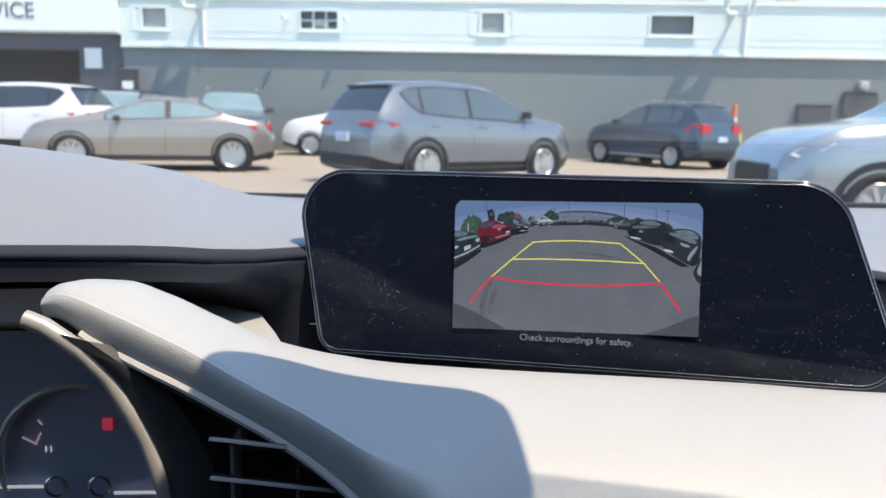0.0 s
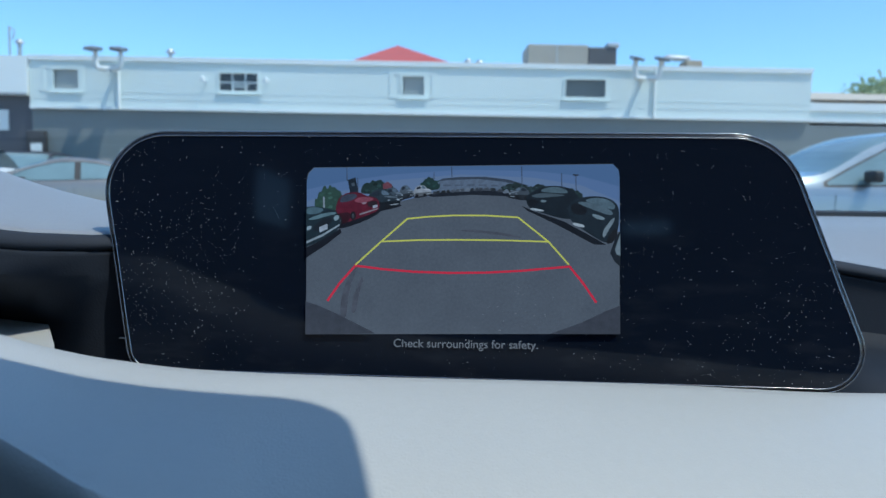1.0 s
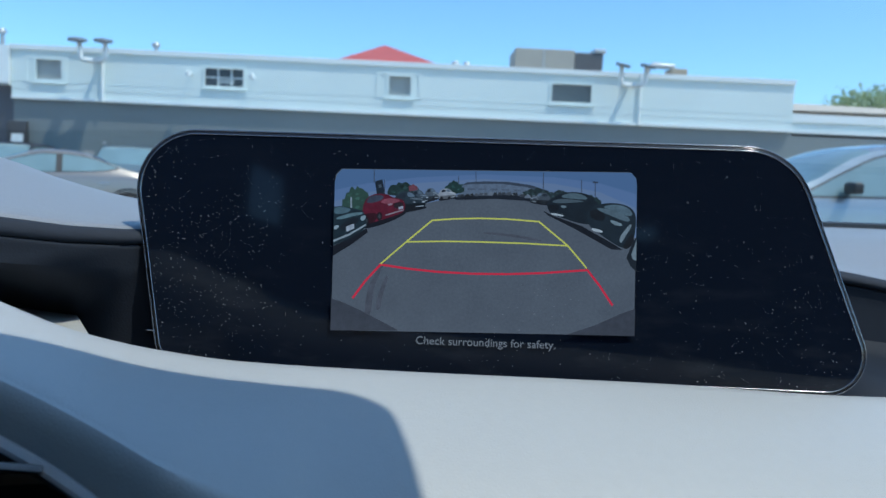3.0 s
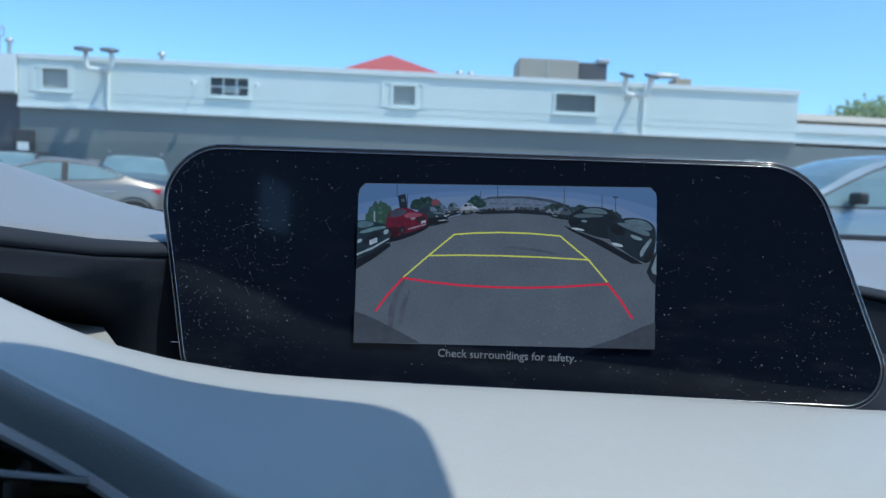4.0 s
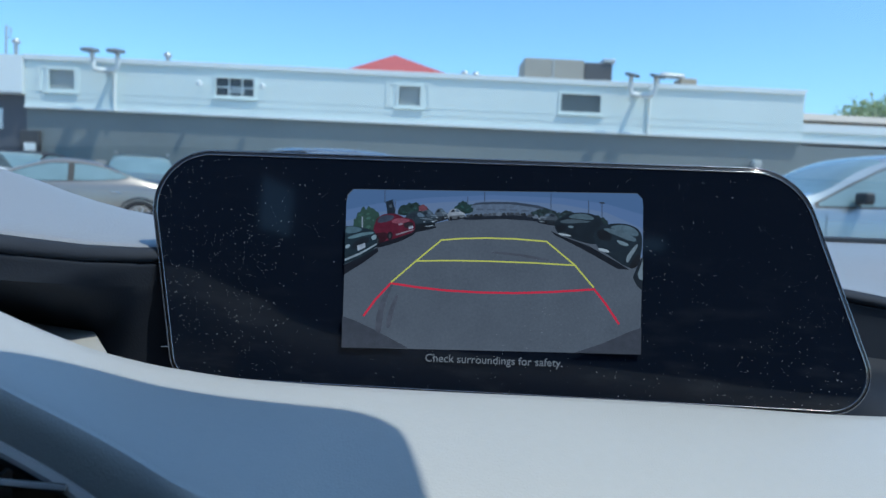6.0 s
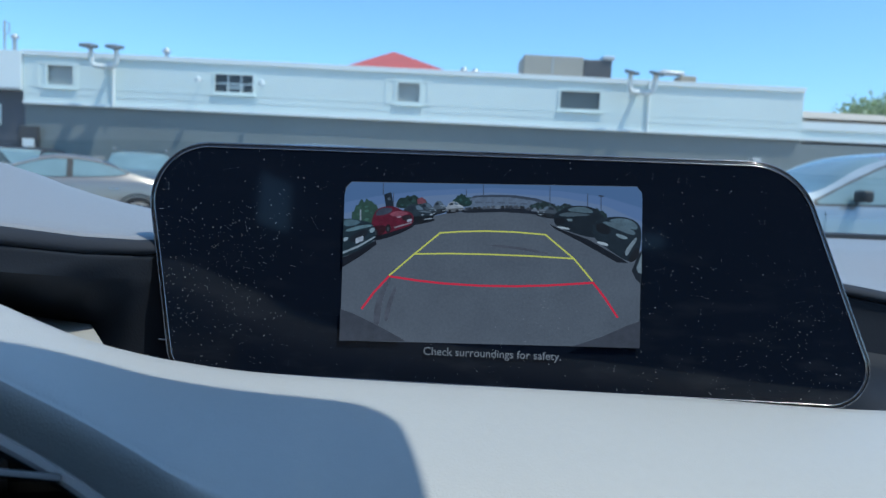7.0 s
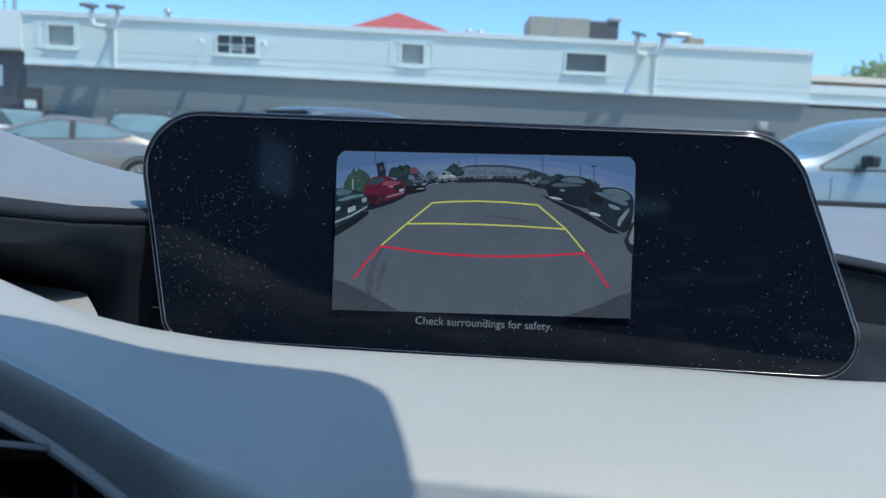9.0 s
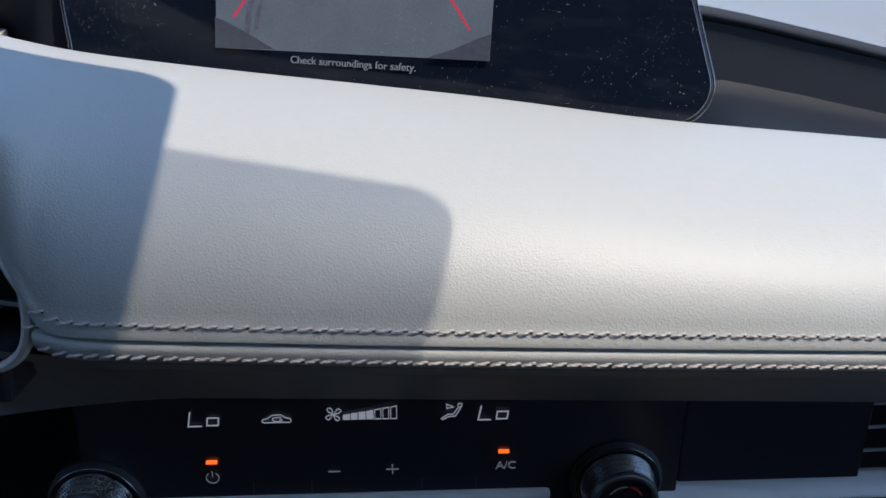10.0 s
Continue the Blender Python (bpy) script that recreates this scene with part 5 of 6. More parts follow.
# trees
# leaf colours paled to imitate haze over the distance
LEAF = paint("haze-paled green leaves", (0.44, 0.53, 0.33), 0.6, vary=0.3, vary_scale=0.8, random=0.2)
ln, ll = LEAF.node_tree.nodes, LEAF.node_tree.links
shine, through_leaf, blend = ln["Principled BSDF"], ln.new("ShaderNodeBsdfTranslucent"), ln.new("ShaderNodeMixShader")
through_leaf.inputs["Color"].default_value = (0.36, 0.44, 0.20, 1)
blend.inputs[0].default_value = 0.45
ll.new(shine.outputs[0], blend.inputs[1])
ll.new(through_leaf.outputs[0], blend.inputs[2])
ll.new(blend.outputs[0], ln["Material Output"].inputs["Surface"])
BARK = paint("brown bark", (0.09, 0.07, 0.05), 0.9, vary=0.3, vary_scale=3, bump=0.5, bump_scale=20)


def tree(x, y, height, spread, seed):
    rng = random.Random(seed)
    tr = thing("tree", "broad green deciduous tree beyond the roofs", "tree", group="trees behind the buildings")
    tr.matrix_basis = Matrix.Translation((x, y, 0))
    bm = tube([(0, 0, -0.1), (0.1, 0, height * 0.3), (0.0, 0.1, height * 0.6), (0.1, 0, height * 0.85)], [0.35, 0.28, 0.18, 0.05], 8)
    tips = []
    for k in range(9):
        a, hh = rng.uniform(0, 6.28), rng.uniform(0.3, 0.7) * height
        tip = Vector((math.cos(a) * spread * rng.uniform(0.4, 0.8), math.sin(a) * spread * rng.uniform(0.4, 0.8), hh + height * rng.uniform(0.1, 0.25)))
        tube([(0, 0, hh), tuple(Vector((0, 0, hh)).lerp(tip, 0.5) + Vector((0, 0, 0.2))), tuple(tip)], [0.14, 0.08, 0.03], 6, bm)
        tips.append(tip)
    part("trunk", bm, BARK, tr)
    verts, faces = [], []
    for k in range(24000):
        tip = rng.choice(tips + [Vector((0, 0, height * 0.82))])
        p = tip + Vector((rng.gauss(0, 0.27), rng.gauss(0, 0.27), rng.gauss(0, 0.20))) * spread * 0.8
        a, b_ = Vector((rng.gauss(0, 1), rng.gauss(0, 1), rng.gauss(0, 1))).normalized(), Vector((rng.gauss(0, 1), rng.gauss(0, 1), rng.gauss(0, 1)))
        b_ = a.cross(b_).normalized()
        s = rng.uniform(0.10, 0.28)
        i = len(verts)
        verts += [p - a * s, p + b_ * s * 0.6, p + a * s, p - b_ * s * 0.6]
        faces.append((i, i + 1, i + 2, i + 3))
    me = bpy.data.meshes.new("crown")
    me.from_pydata([tuple(v) for v in verts], [], faces)
    part("crown", me, LEAF, tr, "dense green crown")


for k, (x, y, h, sp) in enumerate(((29.6, 60, 7.5, 2.7), (32.6, 58, 8.3, 3.3), (36.0, 60, 9.6, 3.9), (41, 59, 10.8, 4.6), (47, 61, 11.0, 4.4))):
    tree(x, y, h, sp, 40 + k)

# ---- parked cars: x ahead, y to the car's left ----
TYRE = paint("tyre rubber", (0.02, 0.02, 0.02), 0.8, vary=0.1)
RIM = paint("alloy rim", (0.55, 0.56, 0.57), 0.3, metal=0.9, vary=0.05)
CAR_GLASS = paint("tinted car glass", (0.025, 0.04, 0.055), 0.05, vary=0.1, spec=0.8)
# opaque panes; the pale base colours of these two imitate reflections
PALE_GLASS = paint("reflection-paled car glass", (0.19, 0.27, 0.29), 0.05, vary=0.3, vary_scale=2, spec=0.8)
SUV_GLASS = paint("slightly reflection-paled car glass", (0.075, 0.105, 0.125), 0.05, vary=0.3, vary_scale=2, spec=0.8)
RED_LENS = paint("red lamp lens", (0.45, 0.01, 0.015), 0.12, vary=0.1)
LAMP_LENS = paint("clear lamp lens", (0.6, 0.62, 0.64), 0.1, vary=0.1)
TRIM_BLACK = paint("black car trim", (0.02, 0.02, 0.021), 0.5, vary=0.1)
PLATE = paint("pale plate", (0.45, 0.55, 0.68), 0.5)

KINDS = {
    "suv": dict(L=4.55, W=1.84, H=1.70, wb=2.70, off=-0.04, r=0.355, clad=0.20, lamp=(.555, .615),
                top=[(-.5, .46), (-.495, .58), (-.478, .64), (-.452, .74), (-.40, .93), (-.37, .972), (-.30, .988), (-.17, 1.0), (-.05, .992), (.05, .955), (.11, .90), (.25, .70), (.30, .675), (.42, .62), (.475, .54), (.5, .42)],
                belt=[(-.5, .46), (-.47, .62), (-.3, .645), (.15, .61), (.25, .60), (.42, .57), (.5, .42)], shield=(.065, .25), rear=(-.462, -.395),
                low=[(-.375, .855), (-.345, .76), (-.30, .695), (-.1, .662), (.2, .63), (.245, .625)], high=[(-.375, .86), (-.34, .905), (-.2, .93), (-.02, .922), (.06, .885), (.12, .82), (.245, .635)],
                panes=[(-.372, -.305), (-.293, -.085), (-.068, .238)]),
    "tall": dict(L=4.55, W=1.84, H=1.68, wb=2.70, off=-0.04, r=0.355, clad=0.20, lamp=(.555, .615),
                 top=[(-.5, .46), (-.495, .58), (-.478, .64), (-.452, .74), (-.40, .93), (-.37, .972), (-.30, .988), (-.17, 1.0), (-.05, .992), (.04, .965), (.09, .92), (.22, .725), (.27, .695), (.38, .655), (.455, .58), (.485, .52), (.5, .42)],
                 belt=[(-.5, .46), (-.47, .62), (-.3, .645), (.15, .625), (.22, .63), (.40, .60), (.5, .42)], shield=(.055, .22), rear=(-.462, -.395),
                 low=[(-.375, .855), (-.345, .76), (-.30, .695), (-.1, .672), (.18, .65), (.225, .648)], high=[(-.375, .86), (-.34, .905), (-.2, .93), (-.02, .922), (.045, .885), (.10, .82), (.225, .655)],
                 panes=[(-.372, -.305), (-.293, -.085), (-.068, .218)]),
    "sedan": dict(L=4.40, W=1.82, H=1.39, wb=2.80, off=0.05, r=0.335, clad=0.10, lamp=(.56, .66),
                  top=[(-.5, .46), (-.497, .56), (-.485, .64), (-.45, .675), (-.38, .715), (-.33, .755), (-.28, .815), (-.2, .93), (-.12, .985), (-.04, 1.0), (.03, .975), (.10, .90), (.25, .735), (.32, .70), (.43, .63), (.475, .54), (.5, .42)],
                  belt=[(-.5, .46), (-.46, .62), (-.3, .68), (.15, .665), (.25, .65), (.42, .58), (.5, .42)], shield=(.045, .25), rear=(-.32, -.19),
                  low=[(-.285, .775), (-.24, .745), (-.1, .715), (.1, .69), (.22, .68)], high=[(-.285, .785), (-.24, .835), (-.18, .895), (-.08, .93), (-.01, .925), (.06, .88), (.22, .69)],
                  panes=[(-.283, -.082), (-.058, .17)]),
    "hatch": dict(L=4.10, W=1.75, H=1.62, wb=2.55, off=0.0, r=0.31, clad=0.10, lamp=(.53, .69),
                  top=[(-.5, .46), (-.495, .60), (-.48, .68), (-.45, .80), (-.41, .92), (-.37, .965), (-.30, .985), (-.15, 1.0), (-.03, .985), (.06, .93), (.235, .70), (.30, .665), (.42, .60), (.475, .53), (.5, .42)],
                  belt=[(-.5, .46), (-.45, .62), (-.3, .645), (.15, .62), (.25, .61), (.42, .56), (.5, .42)], shield=(.05, .24), rear=(-.475, -.385),
                  low=[(-.36, .73), (-.3, .69), (-.1, .665), (.2, .64), (.225, .635)], high=[(-.36, .80), (-.33, .90), (-.15, .925), (-.03, .915), (.04, .88), (.225, .65)],
                  panes=[(-.355, -.275), (-.262, -.075), (-.055, .215)]),
}


def parked_car(name, kind_, label, colour, at, heading, metal=0.5, rough=0.28, glass=None, rails=False):
    k = KINDS[kind_]
    L, W, H = k["L"], k["W"], k["H"]
    glass = glass or CAR_GLASS
    body_mat = paint(name + " " + label[:12] + " paint", colour, rough, metal=metal, vary=0.05, coat=0.8)
    a = math.atan2(heading[1], heading[0])
    car = thing(name, label, "car", group="parked cars", m=Matrix.Translation((at[0], at[1], 0)) @ Matrix.Rotation(a, 4, "Z"))
    marks = sorted({-.5, .5, *k["shield"], *k["rear"], *[x for x, _ in k["top"]]})
    us = []
    for p, q in zip(marks, marks[1:]):
        n = max(1, int((q - p) / 0.016))
        us += [p + (q - p) * i / n for i in range(n)]
    us.append(.5)

    def section(u):
        top, belt = curve(k["top"], u) * H, curve(k["belt"], u) * H
        belt = min(belt, top - 0.015)
        end = max(0.0, (abs(u) - .34) / .16)
        w = W / 2 * (1 - 0.20 * end ** 2.4)
        low = 0.20 + 0.10 * max(0, (abs(u) - .42) / .08)
        cabin = max(0.0, min(1.0, (top - belt - 0.05) / (0.28 * H)))
        wr = w * (0.90 - 0.18 * cabin)
        ws = w * 0.965
        return [(0, low), (w * .90, low), (w * .985, low + k["clad"]), (w * .998, low + (belt - low) * .42), (w, low + (belt - low) * .60), (w * .988, low + (belt - low) * .84), (w * .975, belt - .03), (ws, belt),
                (ws + (wr - ws) * .5, belt + (top - .05 * cabin - belt) * .52), (wr + .01, top - .05 * cabin - .004), (wr * .90, top - .018 * cabin), (wr * .70, top - .004), (wr * .35, top + .004), (0, top + .008)]
    secs = [section(u) for u in us]
    bins = {}
    for i, u in enumerate(us[:-1]):
        mid = (u + us[i + 1]) / 2
        for j in range(13):
            what = "body"
            if j >= 9 and k["shield"][0] < mid < k["shield"][1]:
                what = "shield"
            elif j >= 9 and k["rear"][0] < mid < k["rear"][1]:
                what = "rear"
            elif j <= 1:
                what = "under"
            bins.setdefault(what, []).append((i, j))

    def skin(cells):
        bm, seen_ = bmesh.new(), {}

        def v(i, j, s):
            y, z = secs[i][j]
            key = (i, j, s if y > 1e-6 else 0)
            if key not in seen_:
                seen_[key] = bm.verts.new((us[i] * L, y * s, z))
            return seen_[key]
        for i, j in cells:
            for s in (-1, 1):
                q = list(dict.fromkeys([v(i, j, s), v(i + 1, j, s), v(i + 1, j + 1, s), v(i, j + 1, s)]))
                if len(q) > 2:
                    bm.faces.new(q)
        return bm

    def side_y(u, frac):
        s = section(u)
        zz = frac * H
        for (y0, z0), (y1, z1) in zip(s[1:], s[2:]):
            if z0 <= zz <= z1:
                return y0 + (y1 - y0) * (zz - z0) / max(1e-6, z1 - z0)
        return s[9][0] if zz > s[9][1] else s[5][0]

    def pane_skin(u0, u1, s, off, grow=0.0):
        """Side glass between two stations, following the body's flank."""
        n = max(4, int((u1 - u0) / 0.012))
        cols = []
        for i in range(n + 1):
            u = u0 + (u1 - u0) * i / n
            lo, hi = curve(k["low"], u) - grow, max(curve(k["high"], u), curve(k["low"], u) + .006) + grow
            cols.append([(u * L, s * (side_y(u, lo + (hi - lo) * j / 6) + off), (lo + (hi - lo) * j / 6) * H) for j in range(7)])
        return grid(cols)
    part("body", skin(bins["body"]), body_mat, car, smooth=40)
    part("underbody", skin(bins["under"]), TRIM_BLACK, car)
    part("windscreen", skin(bins["shield"]), glass, car, smooth=True)
    part("rear_window", skin(bins["rear"]), CAR_GLASS, car, smooth=True)
    for s in (-1, 1):
        part("window_trim", pane_skin(k["panes"][0][0] - .006, k["panes"][-1][1] + .008, s, .004, .012), TRIM_BLACK, car, "black window surround", smooth=True)
        for u0, u1 in k["panes"]:
            part("side_window", pane_skin(u0, u1, s, .009), glass, car, smooth=True)
    # closing ends
    for i in (0, -1):
        pts = [(y, z) for y, z in secs[i]]
        bm = bmesh.new()
        ring_ = [bm.verts.new((us[i] * L, y, z)) for y, z in pts] + [bm.verts.new((us[i] * L, -y, z)) for y, z in reversed(pts) if y > 1e-6]
        bm.faces.new(ring_)
        part("bumper", bm, body_mat, car)
    r = k["r"]
    for sx in (-1, 1):
        for sy in (-1, 1):
            x, y = sx * k["wb"] / 2 - k["off"], sy * (W / 2 - 0.10)
            m = Matrix.Translation((x, y, r)) @ Matrix.Rotation(-sy * math.pi / 2, 4, "X")
            e = .075 if kind_ in ("suv", "tall") else .035
            part("wheel_arch", lathe([(0.001, 0.085), (r + .02 + e, 0.085), (r + .025 + e, 0.106), (r + .035, 0.110), (r + .02, 0.088), (0.001, 0.088)], 32, m=m), TRIM_BLACK, car, smooth=True)
            wheel = part("wheel", lathe([(r * .70, .02), (r * .72, .118), (r * .9, .128), (r, .105), (r, .02)], 32, m=m), TYRE, car, "black tyre", smooth=True)
            bm = lathe([(r * .73, .112), (r * .70, .122), (r * .64, .112), (r * .61, .095), (0.001, .085)], 32, m=m)
            for q in range(10):
                sp = m @ Matrix.Rotation(2 * math.pi * q / 10, 4, "Z") @ Matrix.Translation((r * .36, 0, .106))
                bmesh.ops.create_cube(bm, size=1, matrix=sp @ Matrix.Diagonal((r * .62, r * .12, .018, 1)))
            lathe([(0.001, .120), (r * .13, .118), (r * .15, .10)], 20, bm, m)
            part("rim", bm, RIM, wheel, "spoked alloy rim", smooth=35)
    f0, f1 = k["lamp"]
    fm = (f0 + f1) / 2
    for s in (-1, 1):
        pts = [(-.492, f0), (-.494, f1 - .01), (-.47, f1), (-.435, f1 - .015), (-.395, fm + .01), (-.425, f0 + .01)]
        bm = bmesh.new()
        outer_ = [bm.verts.new((u * L, s * (side_y(u, f) + .012), f * H)) for u, f in pts]
        inner_ = [bm.verts.new((u * L, s * (side_y(u, f) - .04), f * H)) for u, f in pts]
        bm.faces.new(outer_)
        for i in range(6):
            bm.faces.new((outer_[i], inner_[i], inner_[(i + 1) % 6], outer_[(i + 1) % 6]))
        part("tail_lamp", bm, RED_LENS, car, "red tail lamp")
        yl = section(-.494)[4][0]
        part("tail_lamp", box(-.5005 * L, -.48 * L, min(s * yl * .55, s * yl * .97), max(s * yl * .55, s * yl * .97), (f0 + .01) * H, (f1 - .015) * H, .02), RED_LENS, car, "red tail lamp")
        yh = section(.47)[5][0]
        pts = [(.425, .535), (.40, .575), (.46, .545), (.482, .505), (.47, .49)]
        bm = bmesh.new()
        outer_ = [bm.verts.new((u * L, s * (side_y(u, f) + .008), f * H)) for u, f in pts]
        inner_ = [bm.verts.new((u * L, s * (side_y(u, f) - .04), f * H)) for u, f in pts]
        bm.faces.new(outer_)
        for i in range(5):
            bm.faces.new((outer_[i], inner_[i], inner_[(i + 1) % 5], outer_[(i + 1) % 5]))
        part("headlamp", bm, LAMP_LENS, car, "clear headlamp")
        u = k["panes"][-1][1] - (.09 if kind_ == "tall" else .045)
        ym = side_y(u, .68)
        part("mirror", box(u * L - .05, u * L + .06, min(s * (ym + .03), s * (ym + .22)), max(s * (ym + .03), s * (ym + .22)), .665 * H, .735 * H, .03, segments=3), TRIM_BLACK, car, "dark door mirror", smooth=40)
        part("mirror_foot", tube([(u * L, s * (ym - .01), .665 * H), (u * L, s * (ym + .05), .675 * H)], .022, 8), TRIM_BLACK, car)
        for u in [p[0] - .006 for p in k["panes"][1:]] + [k["panes"][-1][1] - .02]:
            line_ = [(u * L + 0.05 * (1 - f), s * (side_y(u, f) + .0005), f * H) for f in (.22, .30, .40, .48, .55, .60)]
            part("door_seam", tube(line_, .004, 5), TRIM_BLACK, car)
        for p in k["panes"][-2:]:
            u = p[0] + .025
            part("door_handle", box(u * L, u * L + .18, s * side_y(u, .575) - .02, s * side_y(u, .575) + .02, .567 * H, .585 * H, .008), CHROME if kind_ == "sedan" else body_mat, car)
        sill_ = [(u * L, s * (side_y(u, .19) + .004), .175 * H) for u in (-.24, -.1, .1, .22)]
        part("sill", tube(sill_, .03, 8), DULL_METAL if kind_ == "hatch" else TRIM_BLACK, car, smooth=True)
        if rails:
            part("roof_rail", tube([(u * L, s * (section(u)[9][0] - .05), curve(k["top"], u) * H + .045) for u in (-.34, -.32, -.2, -.05, .04)], .018, 8), DULL_METAL, car, smooth=True)
    if kind_ != "sedan":
        u = k["rear"][1]
        zs, ws_ = curve(k["top"], u) * H, section(u)[9][0]
        part("spoiler", box((u - .014) * L, (u + .02) * L, -ws_ * .86, ws_ * .86, zs - .02, zs + .016, .015, segments=3), TRIM_BLACK if kind_ in ("suv", "tall") else body_mat, car, "roof spoiler", smooth=40)
    else:
        part("aerial", box(-.19 * L, -.145 * L, -.025, .025, curve(k["top"], -.17) * H - .02, curve(k["top"], -.17) * H + .06, .015), body_mat, car, "roof aerial fin")
    part("rear_valance", box(-.507 * L, -.47 * L, -W * .38, W * .38, .19 * H, .30 * H, .03), TRIM_BLACK, car)
    part("grille", box(.47 * L, .504 * L, -W * .26, W * .26, .26 * H, .44 * H, .03), TRIM_BLACK, car, "dark grille")
    part("lower_intake", box(.45 * L, .500 * L, -W * .36, W * .36, .17 * H, .235 * H, .02), TRIM_BLACK, car, "dark lower intake")
    part("plate", box(-.513 * L, -.495 * L, -.16, .16, .42 * H, .50 * H, .004), PLATE, car, "pale blue plate")
    return car


parked_car("sedan", "sedan", "beige-grey metallic sedan parked side-on in the sun", (0.31, 0.28, 0.25), (-6.92, 14.54), (-0.94, -0.342), glass=PALE_GLASS)
parked_car("crossover", "suv", "grey metallic crossover parked at an angle on the lot", (0.185, 0.205, 0.23), (-1.05, 13.73), (0.707, 0.707), metal=0.5, rough=0.24, glass=SUV_GLASS)
parked_car("hatchback", "hatch", "dark blue hatchback parked nose to the wall", (0.03, 0.058, 0.095), (3.88, 21.05), (-0.58, 0.81), metal=0.3, glass=SUV_GLASS, rails=True)
parked_car("crossover", "tall", "blue-grey crossover parked close by, facing the lane", (0.33, 0.37, 0.40), (4.80, 8.50), (-0.9986, -0.052), metal=0.4, rough=0.22, glass=PALE_GLASS)
parked_car("crossover", "suv", "white crossover parked near the service bay", (0.72, 0.73, 0.74), (-11.85, 17.6), (-1.0, 0.0), metal=0.0)
parked_car("crossover", "suv", "dark plum crossover parked by the service wall", (0.06, 0.05, 0.065), (-10.9, 20.8), (0.15, -1.0), glass=PALE_GLASS)
parked_car("crossover", "suv", "teal crossover with roof rails parked near the wall", (0.08, 0.11, 0.13), (-7.35, 19.9), (0.35, -1.0), metal=0.3, glass=PALE_GLASS, rails=True)
parked_car("hatchback", "hatch", "white hatchback parked behind the grey crossover", (0.75, 0.76, 0.77), (-4.3, 21.6), (-1.0, -0.15), metal=0.0)

cone = thing("traffic_cone", "orange traffic marker standing by the wall", "traffic cone")
CONE = paint("orange plastic", (0.75, 0.16, 0.05), 0.6)
part("post", lathe([(0.001, 1.68), (0.06, 1.66), (0.07, 1.3), (0.08, 0.05), (0.20, 0.04), (0.20, 0.0)], 16, m=Matrix.Translation((6.1, 22.2, 0))), CONE, cone, smooth=True)
part("band", lathe([(0.0755, 1.3), (0.079, 1.1)], 16, m=Matrix.Translation((6.1, 22.2, 0))), TRIM_WHITE, cone)
bol = thing("bollard", "yellow steel bollard by the wall", "bollard")
part("post", lathe([(0.001, 0.95), (0.05, 0.94), (0.07, 0.9), (0.07, 0.0)], 16, m=Matrix.Translation((6.3, 22.3, 0))), paint("yellow paint", (0.62, 0.52, 0.10), 0.6), bol, smooth=True)
kerb = thing("wheel_stop", "white concrete wheel stop on the asphalt", "wheel stop")
part("block", box(5.6, 6.9, 21.6, 21.85, -0.01, 0.14, 0.03), TRIM_WHITE, kerb)

# ---- shell of the camera's own car ----
cabin = thing("own_car", "open hatchback cabin round the dashboard, seen from the driver's seat", "car", m=CAR)
OWN = paint("own car paint", (0.05, 0.055, 0.06), 0.3, metal=0.4, coat=0.8, vary=0.04)
LINER = paint("dark grey headliner", (0.08, 0.08, 0.08), 0.9, vary=0.05, bump=0.2, bump_scale=800)
CX = 0.13
HEAD_Y, HEAD_Z, BASE_Y, BASE_Z = -0.12, 1.4492, 0.86, 1.00
roof = [[(CX + x, y, HEAD_Z + 0.05 * math.cos(x / 0.62 * 1.2) * (1 - max(0, (-y - 0.6)) * 0.25) - 0.02 * abs(min(0, y + 0.9)) - 0.01) for x in [-0.66 + 0.132 * i for i in range(11)]] for y in [HEAD_Y - 0.15 * j for j in range(13)]]
rf = grid(roof)
bmesh.ops.solidify(rf, geom=rf.faces[:], thickness=0.035)
part("roof", rf, LINER, cabin, "roof with dark grey lining", smooth=60)
for s in (-1, 1):
    part("pillar", tube([(CX + s * 0.60, HEAD_Y - 0.02, HEAD_Z - 0.01), (CX + s * 0.69, 0.45, 1.21), (CX + s * 0.76, BASE_Y, BASE_Z - 0.02)], 0.035, 8), BLACK_PLASTIC, cabin, "black windscreen pillar", smooth=True)
    part("pillar", tube([(CX + s * 0.60, -0.75, 1.37), (CX + s * 0.74, -0.75, 0.92)], 0.04, 8), BLACK_PLASTIC, cabin, smooth=True)
    part("pillar", tube([(CX + s * 0.56, -1.70, 1.33), (CX + s * 0.72, -1.95, 0.95)], 0.09, 8), BLACK_PLASTIC, cabin, smooth=True)
    part("door_panel", box(CX + s * 0.78 - 0.05, CX + s * 0.78 + 0.05, -2.0, 0.95, 0.28, 0.93, 0.03), BLACK_PLASTIC, cabin, "black door panel")
# unseen wall, added so the display glass reflects something dark
part("rear_side", box(CX + 0.63, CX + 0.69, -2.0, -0.45, 0.90, 1.47, 0.02), BLACK_PLASTIC, cabin, "unseen dark wall that keeps display reflections dark")
# unseen wall; its slot is sized for the pale reflection on the display
bm = bmesh.new()
for y0, y1, z0, z1 in ((-2.0, -0.72, 0.90, 1.47), (-0.72, -0.48, 0.90, 1.21), (-0.72, -0.48, 1.33, 1.47), (-0.48, 0.06, 0.90, 1.47)):
    box(CX - 0.69, CX - 0.63, y0, y1, z0, z1, bm=bm)
part("rear_side", bm, BLACK_PLASTIC, cabin, "unseen dark wall with a slot for a display reflection")
part("cabin_floor", box(CX - 0.8, CX + 0.8, -2.0, 0.95, 0.22, 0.28), BLACK_PLASTIC, cabin)
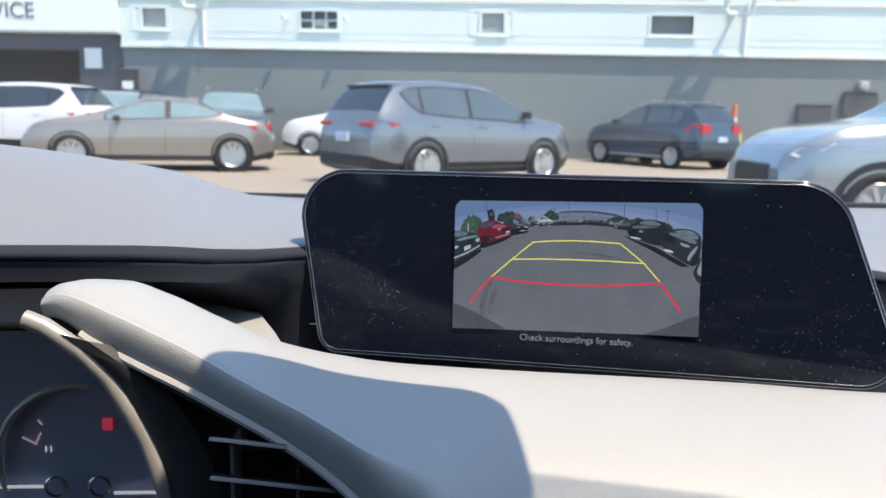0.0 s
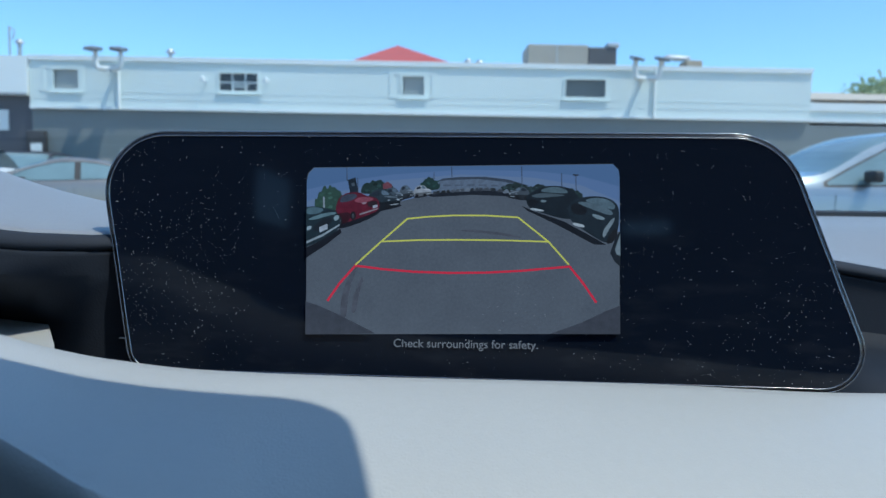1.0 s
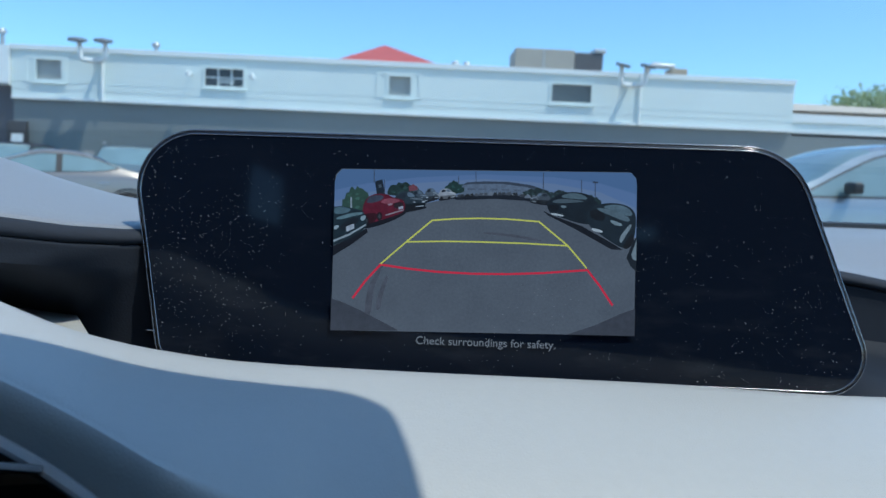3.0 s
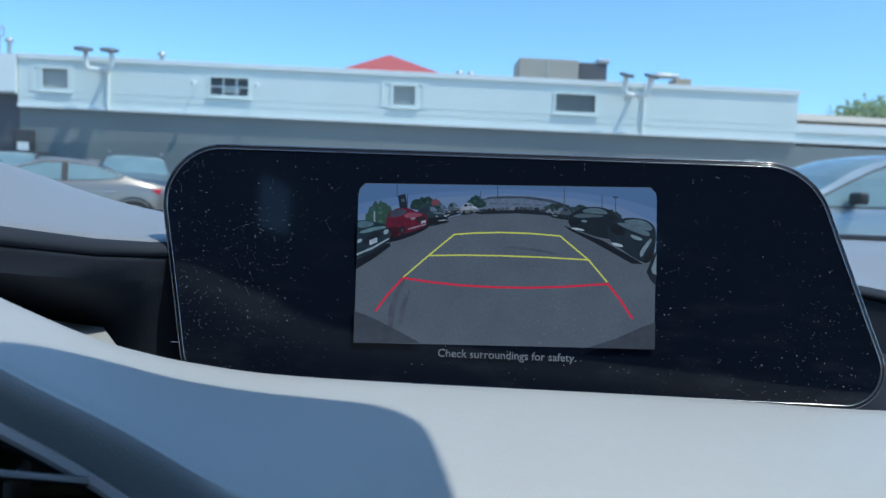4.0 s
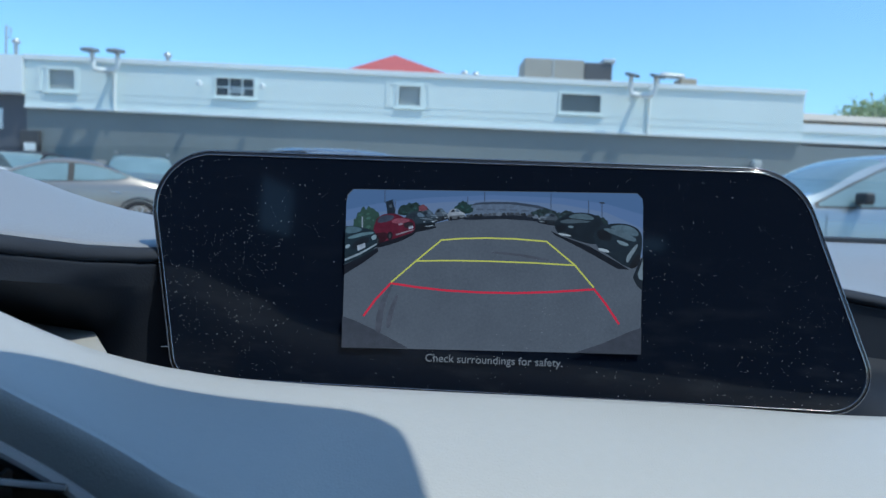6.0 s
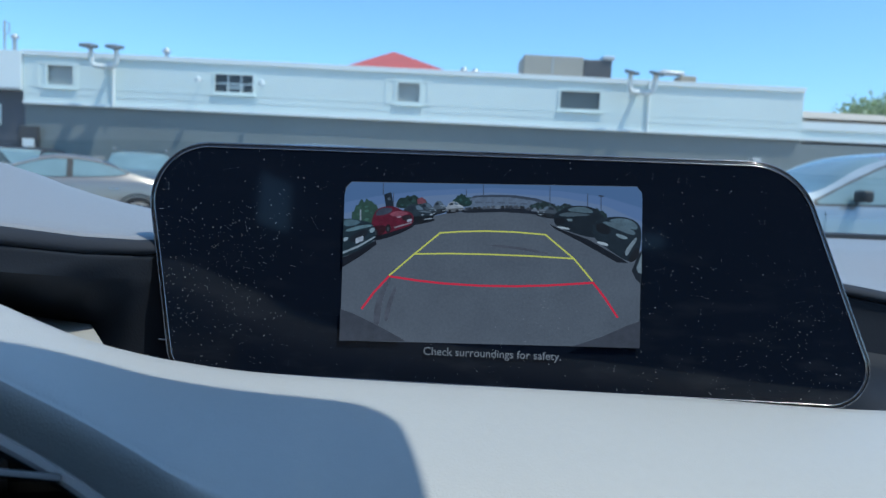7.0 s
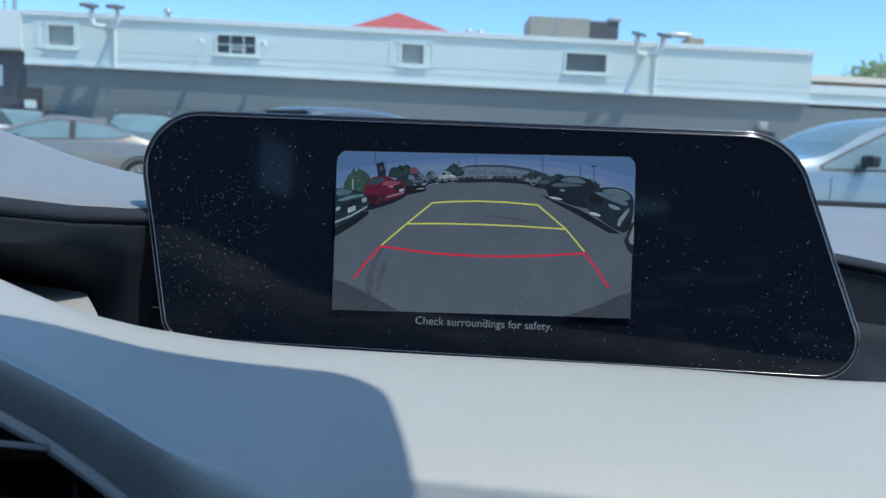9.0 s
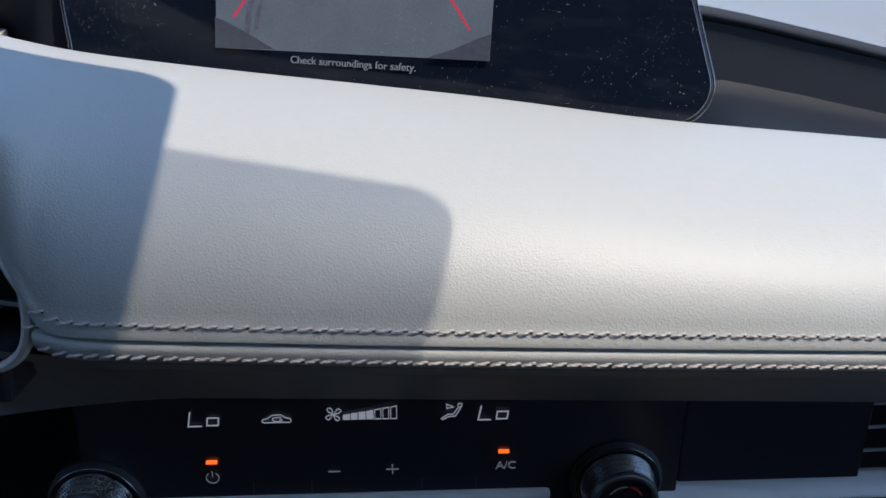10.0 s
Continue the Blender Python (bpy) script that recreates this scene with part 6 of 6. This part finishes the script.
part("bulkhead", box(CX - 0.78, CX + 0.78, 0.80, 0.84, 0.25, 0.985), BLACK_PLASTIC, cabin)
# unseen closing wall; the small slot makes a second faint display reflection
part("tailgate", wall_with_openings(CX - 0.72, CX + 0.72, 0.28, 1.47, [(0.06, 0.22, 1.375, 1.445)], -2.05, -1.86), BLACK_PLASTIC, cabin, "unseen black rear wall with a slot for a display reflection")
hood = [[(CX + x, y, z - 0.10 * (abs(x) / 0.8) ** 3) for x in [-0.80 + 0.16 * i for i in range(11)]] for y, z in ((0.84, 0.985), (1.0, 0.985), (1.3, 0.955), (1.6, 0.905), (1.85, 0.83), (1.95, 0.72), (1.97, 0.45), (1.95, 0.30))]
part("bonnet", grid(hood), OWN, cabin, "dark bonnet", smooth=50)
for s in (-1, 1):
    part("wing", box(CX + s * 0.82 - 0.06, CX + s * 0.82 + 0.06, 0.9, 1.9, 0.42, 0.80, 0.05), OWN, cabin)
    for y in (1.25, -1.5):
        m = Matrix.Translation((CX + s * 0.74, y, 0.32)) @ Matrix.Rotation(s * math.pi / 2, 4, "Y")
        part("wheel", lathe([(0.001, .10), (0.21, .12), (.30, .13), (.32, .09), (.32, -.06), (0.001, -.06)], 28, m=m), TYRE, cabin, smooth=True)
cowl = thing("windscreen_cowl", "black cowl strip along the windscreen base", "cowl", m=CAR)
part("strip", grid([[(s, y, z) for y, z in ((0.698, 1.020), (0.6985, 1.0436), (0.7005, 1.0448), (0.7045, 1.0440), (0.712, 1.036), (0.76, 0.992), (0.86, 0.965))] for s in (-0.75, -0.3, 0.1, 0.5, 0.98)]), BLACK_PLASTIC, cowl, smooth=50)

# ---- windscreen, and two unseen blockers on it that shape the pad's shadows ----
SLOPE = (BASE_Z - HEAD_Z) / (BASE_Y - HEAD_Y)


def on_screen(x, y, off=0.0):
    """A point of the windscreen's plane, off metres inside it."""
    return (x, y, HEAD_Z + SLOPE * (y - HEAD_Y) - off)


def plate(points, near, far):
    """A plate that follows the windscreen, between two offsets inside it."""
    bm = bmesh.new()
    a = [bm.verts.new(on_screen(x, y, near)) for x, y in points]
    b = [bm.verts.new(on_screen(x, y, far)) for x, y in points]
    bm.faces.new(a)
    bm.faces.new(list(reversed(b)))
    for i in range(len(a)):
        j = (i + 1) % len(a)
        bm.faces.new((a[i], b[i], b[j], a[j]))
    return bm


def clear_pane():
    mat = bpy.data.materials.new("windscreen glass")
    mat.use_nodes = True
    n, l = mat.node_tree.nodes, mat.node_tree.links
    n.remove(n["Principled BSDF"])
    tr, gl, mix, fr = n.new("ShaderNodeBsdfTransparent"), n.new("ShaderNodeBsdfGlossy"), n.new("ShaderNodeMixShader"), n.new("ShaderNodeFresnel")
    tr.inputs["Color"].default_value = (0.93, 0.955, 0.95, 1)
    gl.inputs["Roughness"].default_value = 0.02
    fr.inputs["IOR"].default_value = 1.4
    l.new(fr.outputs[0], mix.inputs[0])
    l.new(tr.outputs[0], mix.inputs[1])
    l.new(gl.outputs[0], mix.inputs[2])
    l.new(mix.outputs[0], n["Material Output"].inputs["Surface"])
    return mat


def dotted():
    mat = bpy.data.materials.new("dotted half-shadow sheet")
    mat.use_nodes = True
    n, l = mat.node_tree.nodes, mat.node_tree.links
    b = n["Principled BSDF"]
    b.inputs["Base Color"].default_value = (0.01, 0.01, 0.01, 1)
    tr, mix = n.new("ShaderNodeBsdfTransparent"), n.new("ShaderNodeMixShader")
    co, v, lt = n.new("ShaderNodeTexCoord"), n.new("ShaderNodeTexVoronoi"), n.new("ShaderNodeMath")
    v.voronoi_dimensions = "2D"
    v.inputs["Scale"].default_value = 480
    v.inputs["Randomness"].default_value = 0.0
    lt.operation = "LESS_THAN"
    lt.inputs[1].default_value = 0.43
    l.new(co.outputs["Object"], v.inputs["Vector"])
    l.new(v.outputs["Distance"], lt.inputs[0])
    l.new(lt.outputs[0], mix.inputs[0])
    l.new(tr.outputs[0], mix.inputs[1])
    l.new(b.outputs[0], mix.inputs[2])
    l.new(mix.outputs[0], n["Material Output"].inputs["Surface"])
    return mat


windscreen = thing("windscreen", "clear sloping windscreen with an added dotted sheet that half-shades the pad", "windscreen", m=CAR)
bm = bmesh.new()
bm.faces.new([bm.verts.new(on_screen(x, y)) for x, y in ((CX - 0.62, HEAD_Y), (CX + 0.62, HEAD_Y), (CX + 0.74, BASE_Y), (CX - 0.74, BASE_Y))])
pane = part("pane", bm, clear_pane(), windscreen, "clear glass")
if pane.data.polygons[0].normal.z > 0:
    pane.data.flip_normals()
pane.visible_shadow = False
# added dotted sheet, outlined to cast the grey half-shadow on the pad
band = rounded([(-0.060, 0.03), (-0.022, 0.161), (0.130, 0.183), (0.285, 0.159), (0.322, 0.03)], [0.004, 0.026, 0.4, 0.026, 0.004], 8)
bm = bmesh.new()
bm.faces.new([bm.verts.new(on_screen(x, y, 0.003)) for x, y in band])
part("shade_band", bm, dotted(), windscreen, "unseen dotted sheet that casts the pad's grey half-shadow")

# added opaque blocker, outlined to cast the dark shadow on the pad
housing = thing("pad_shadow_blocker", "unseen black blocker on the windscreen, shaped to cast the pad's dark shadow", "mirror", m=CAR)
shape = rounded([(0.050, 0.03), (0.052, 0.238), (0.168, 0.2335), (0.2115, 0.115), (0.220, 0.03)], [0.003, 0.030, 0.030, 0.05, 0.003], 8)
part("cover", plate(shape, 0.006, 0.010), BLACK_PLASTIC, housing)
part("cover_body", plate(rounded([(0.065, 0.035), (0.07, 0.20), (0.16, 0.195), (0.20, 0.10), (0.205, 0.035)], [0.01] * 5, 5), 0.010, 0.03), BLACK_PLASTIC, housing)
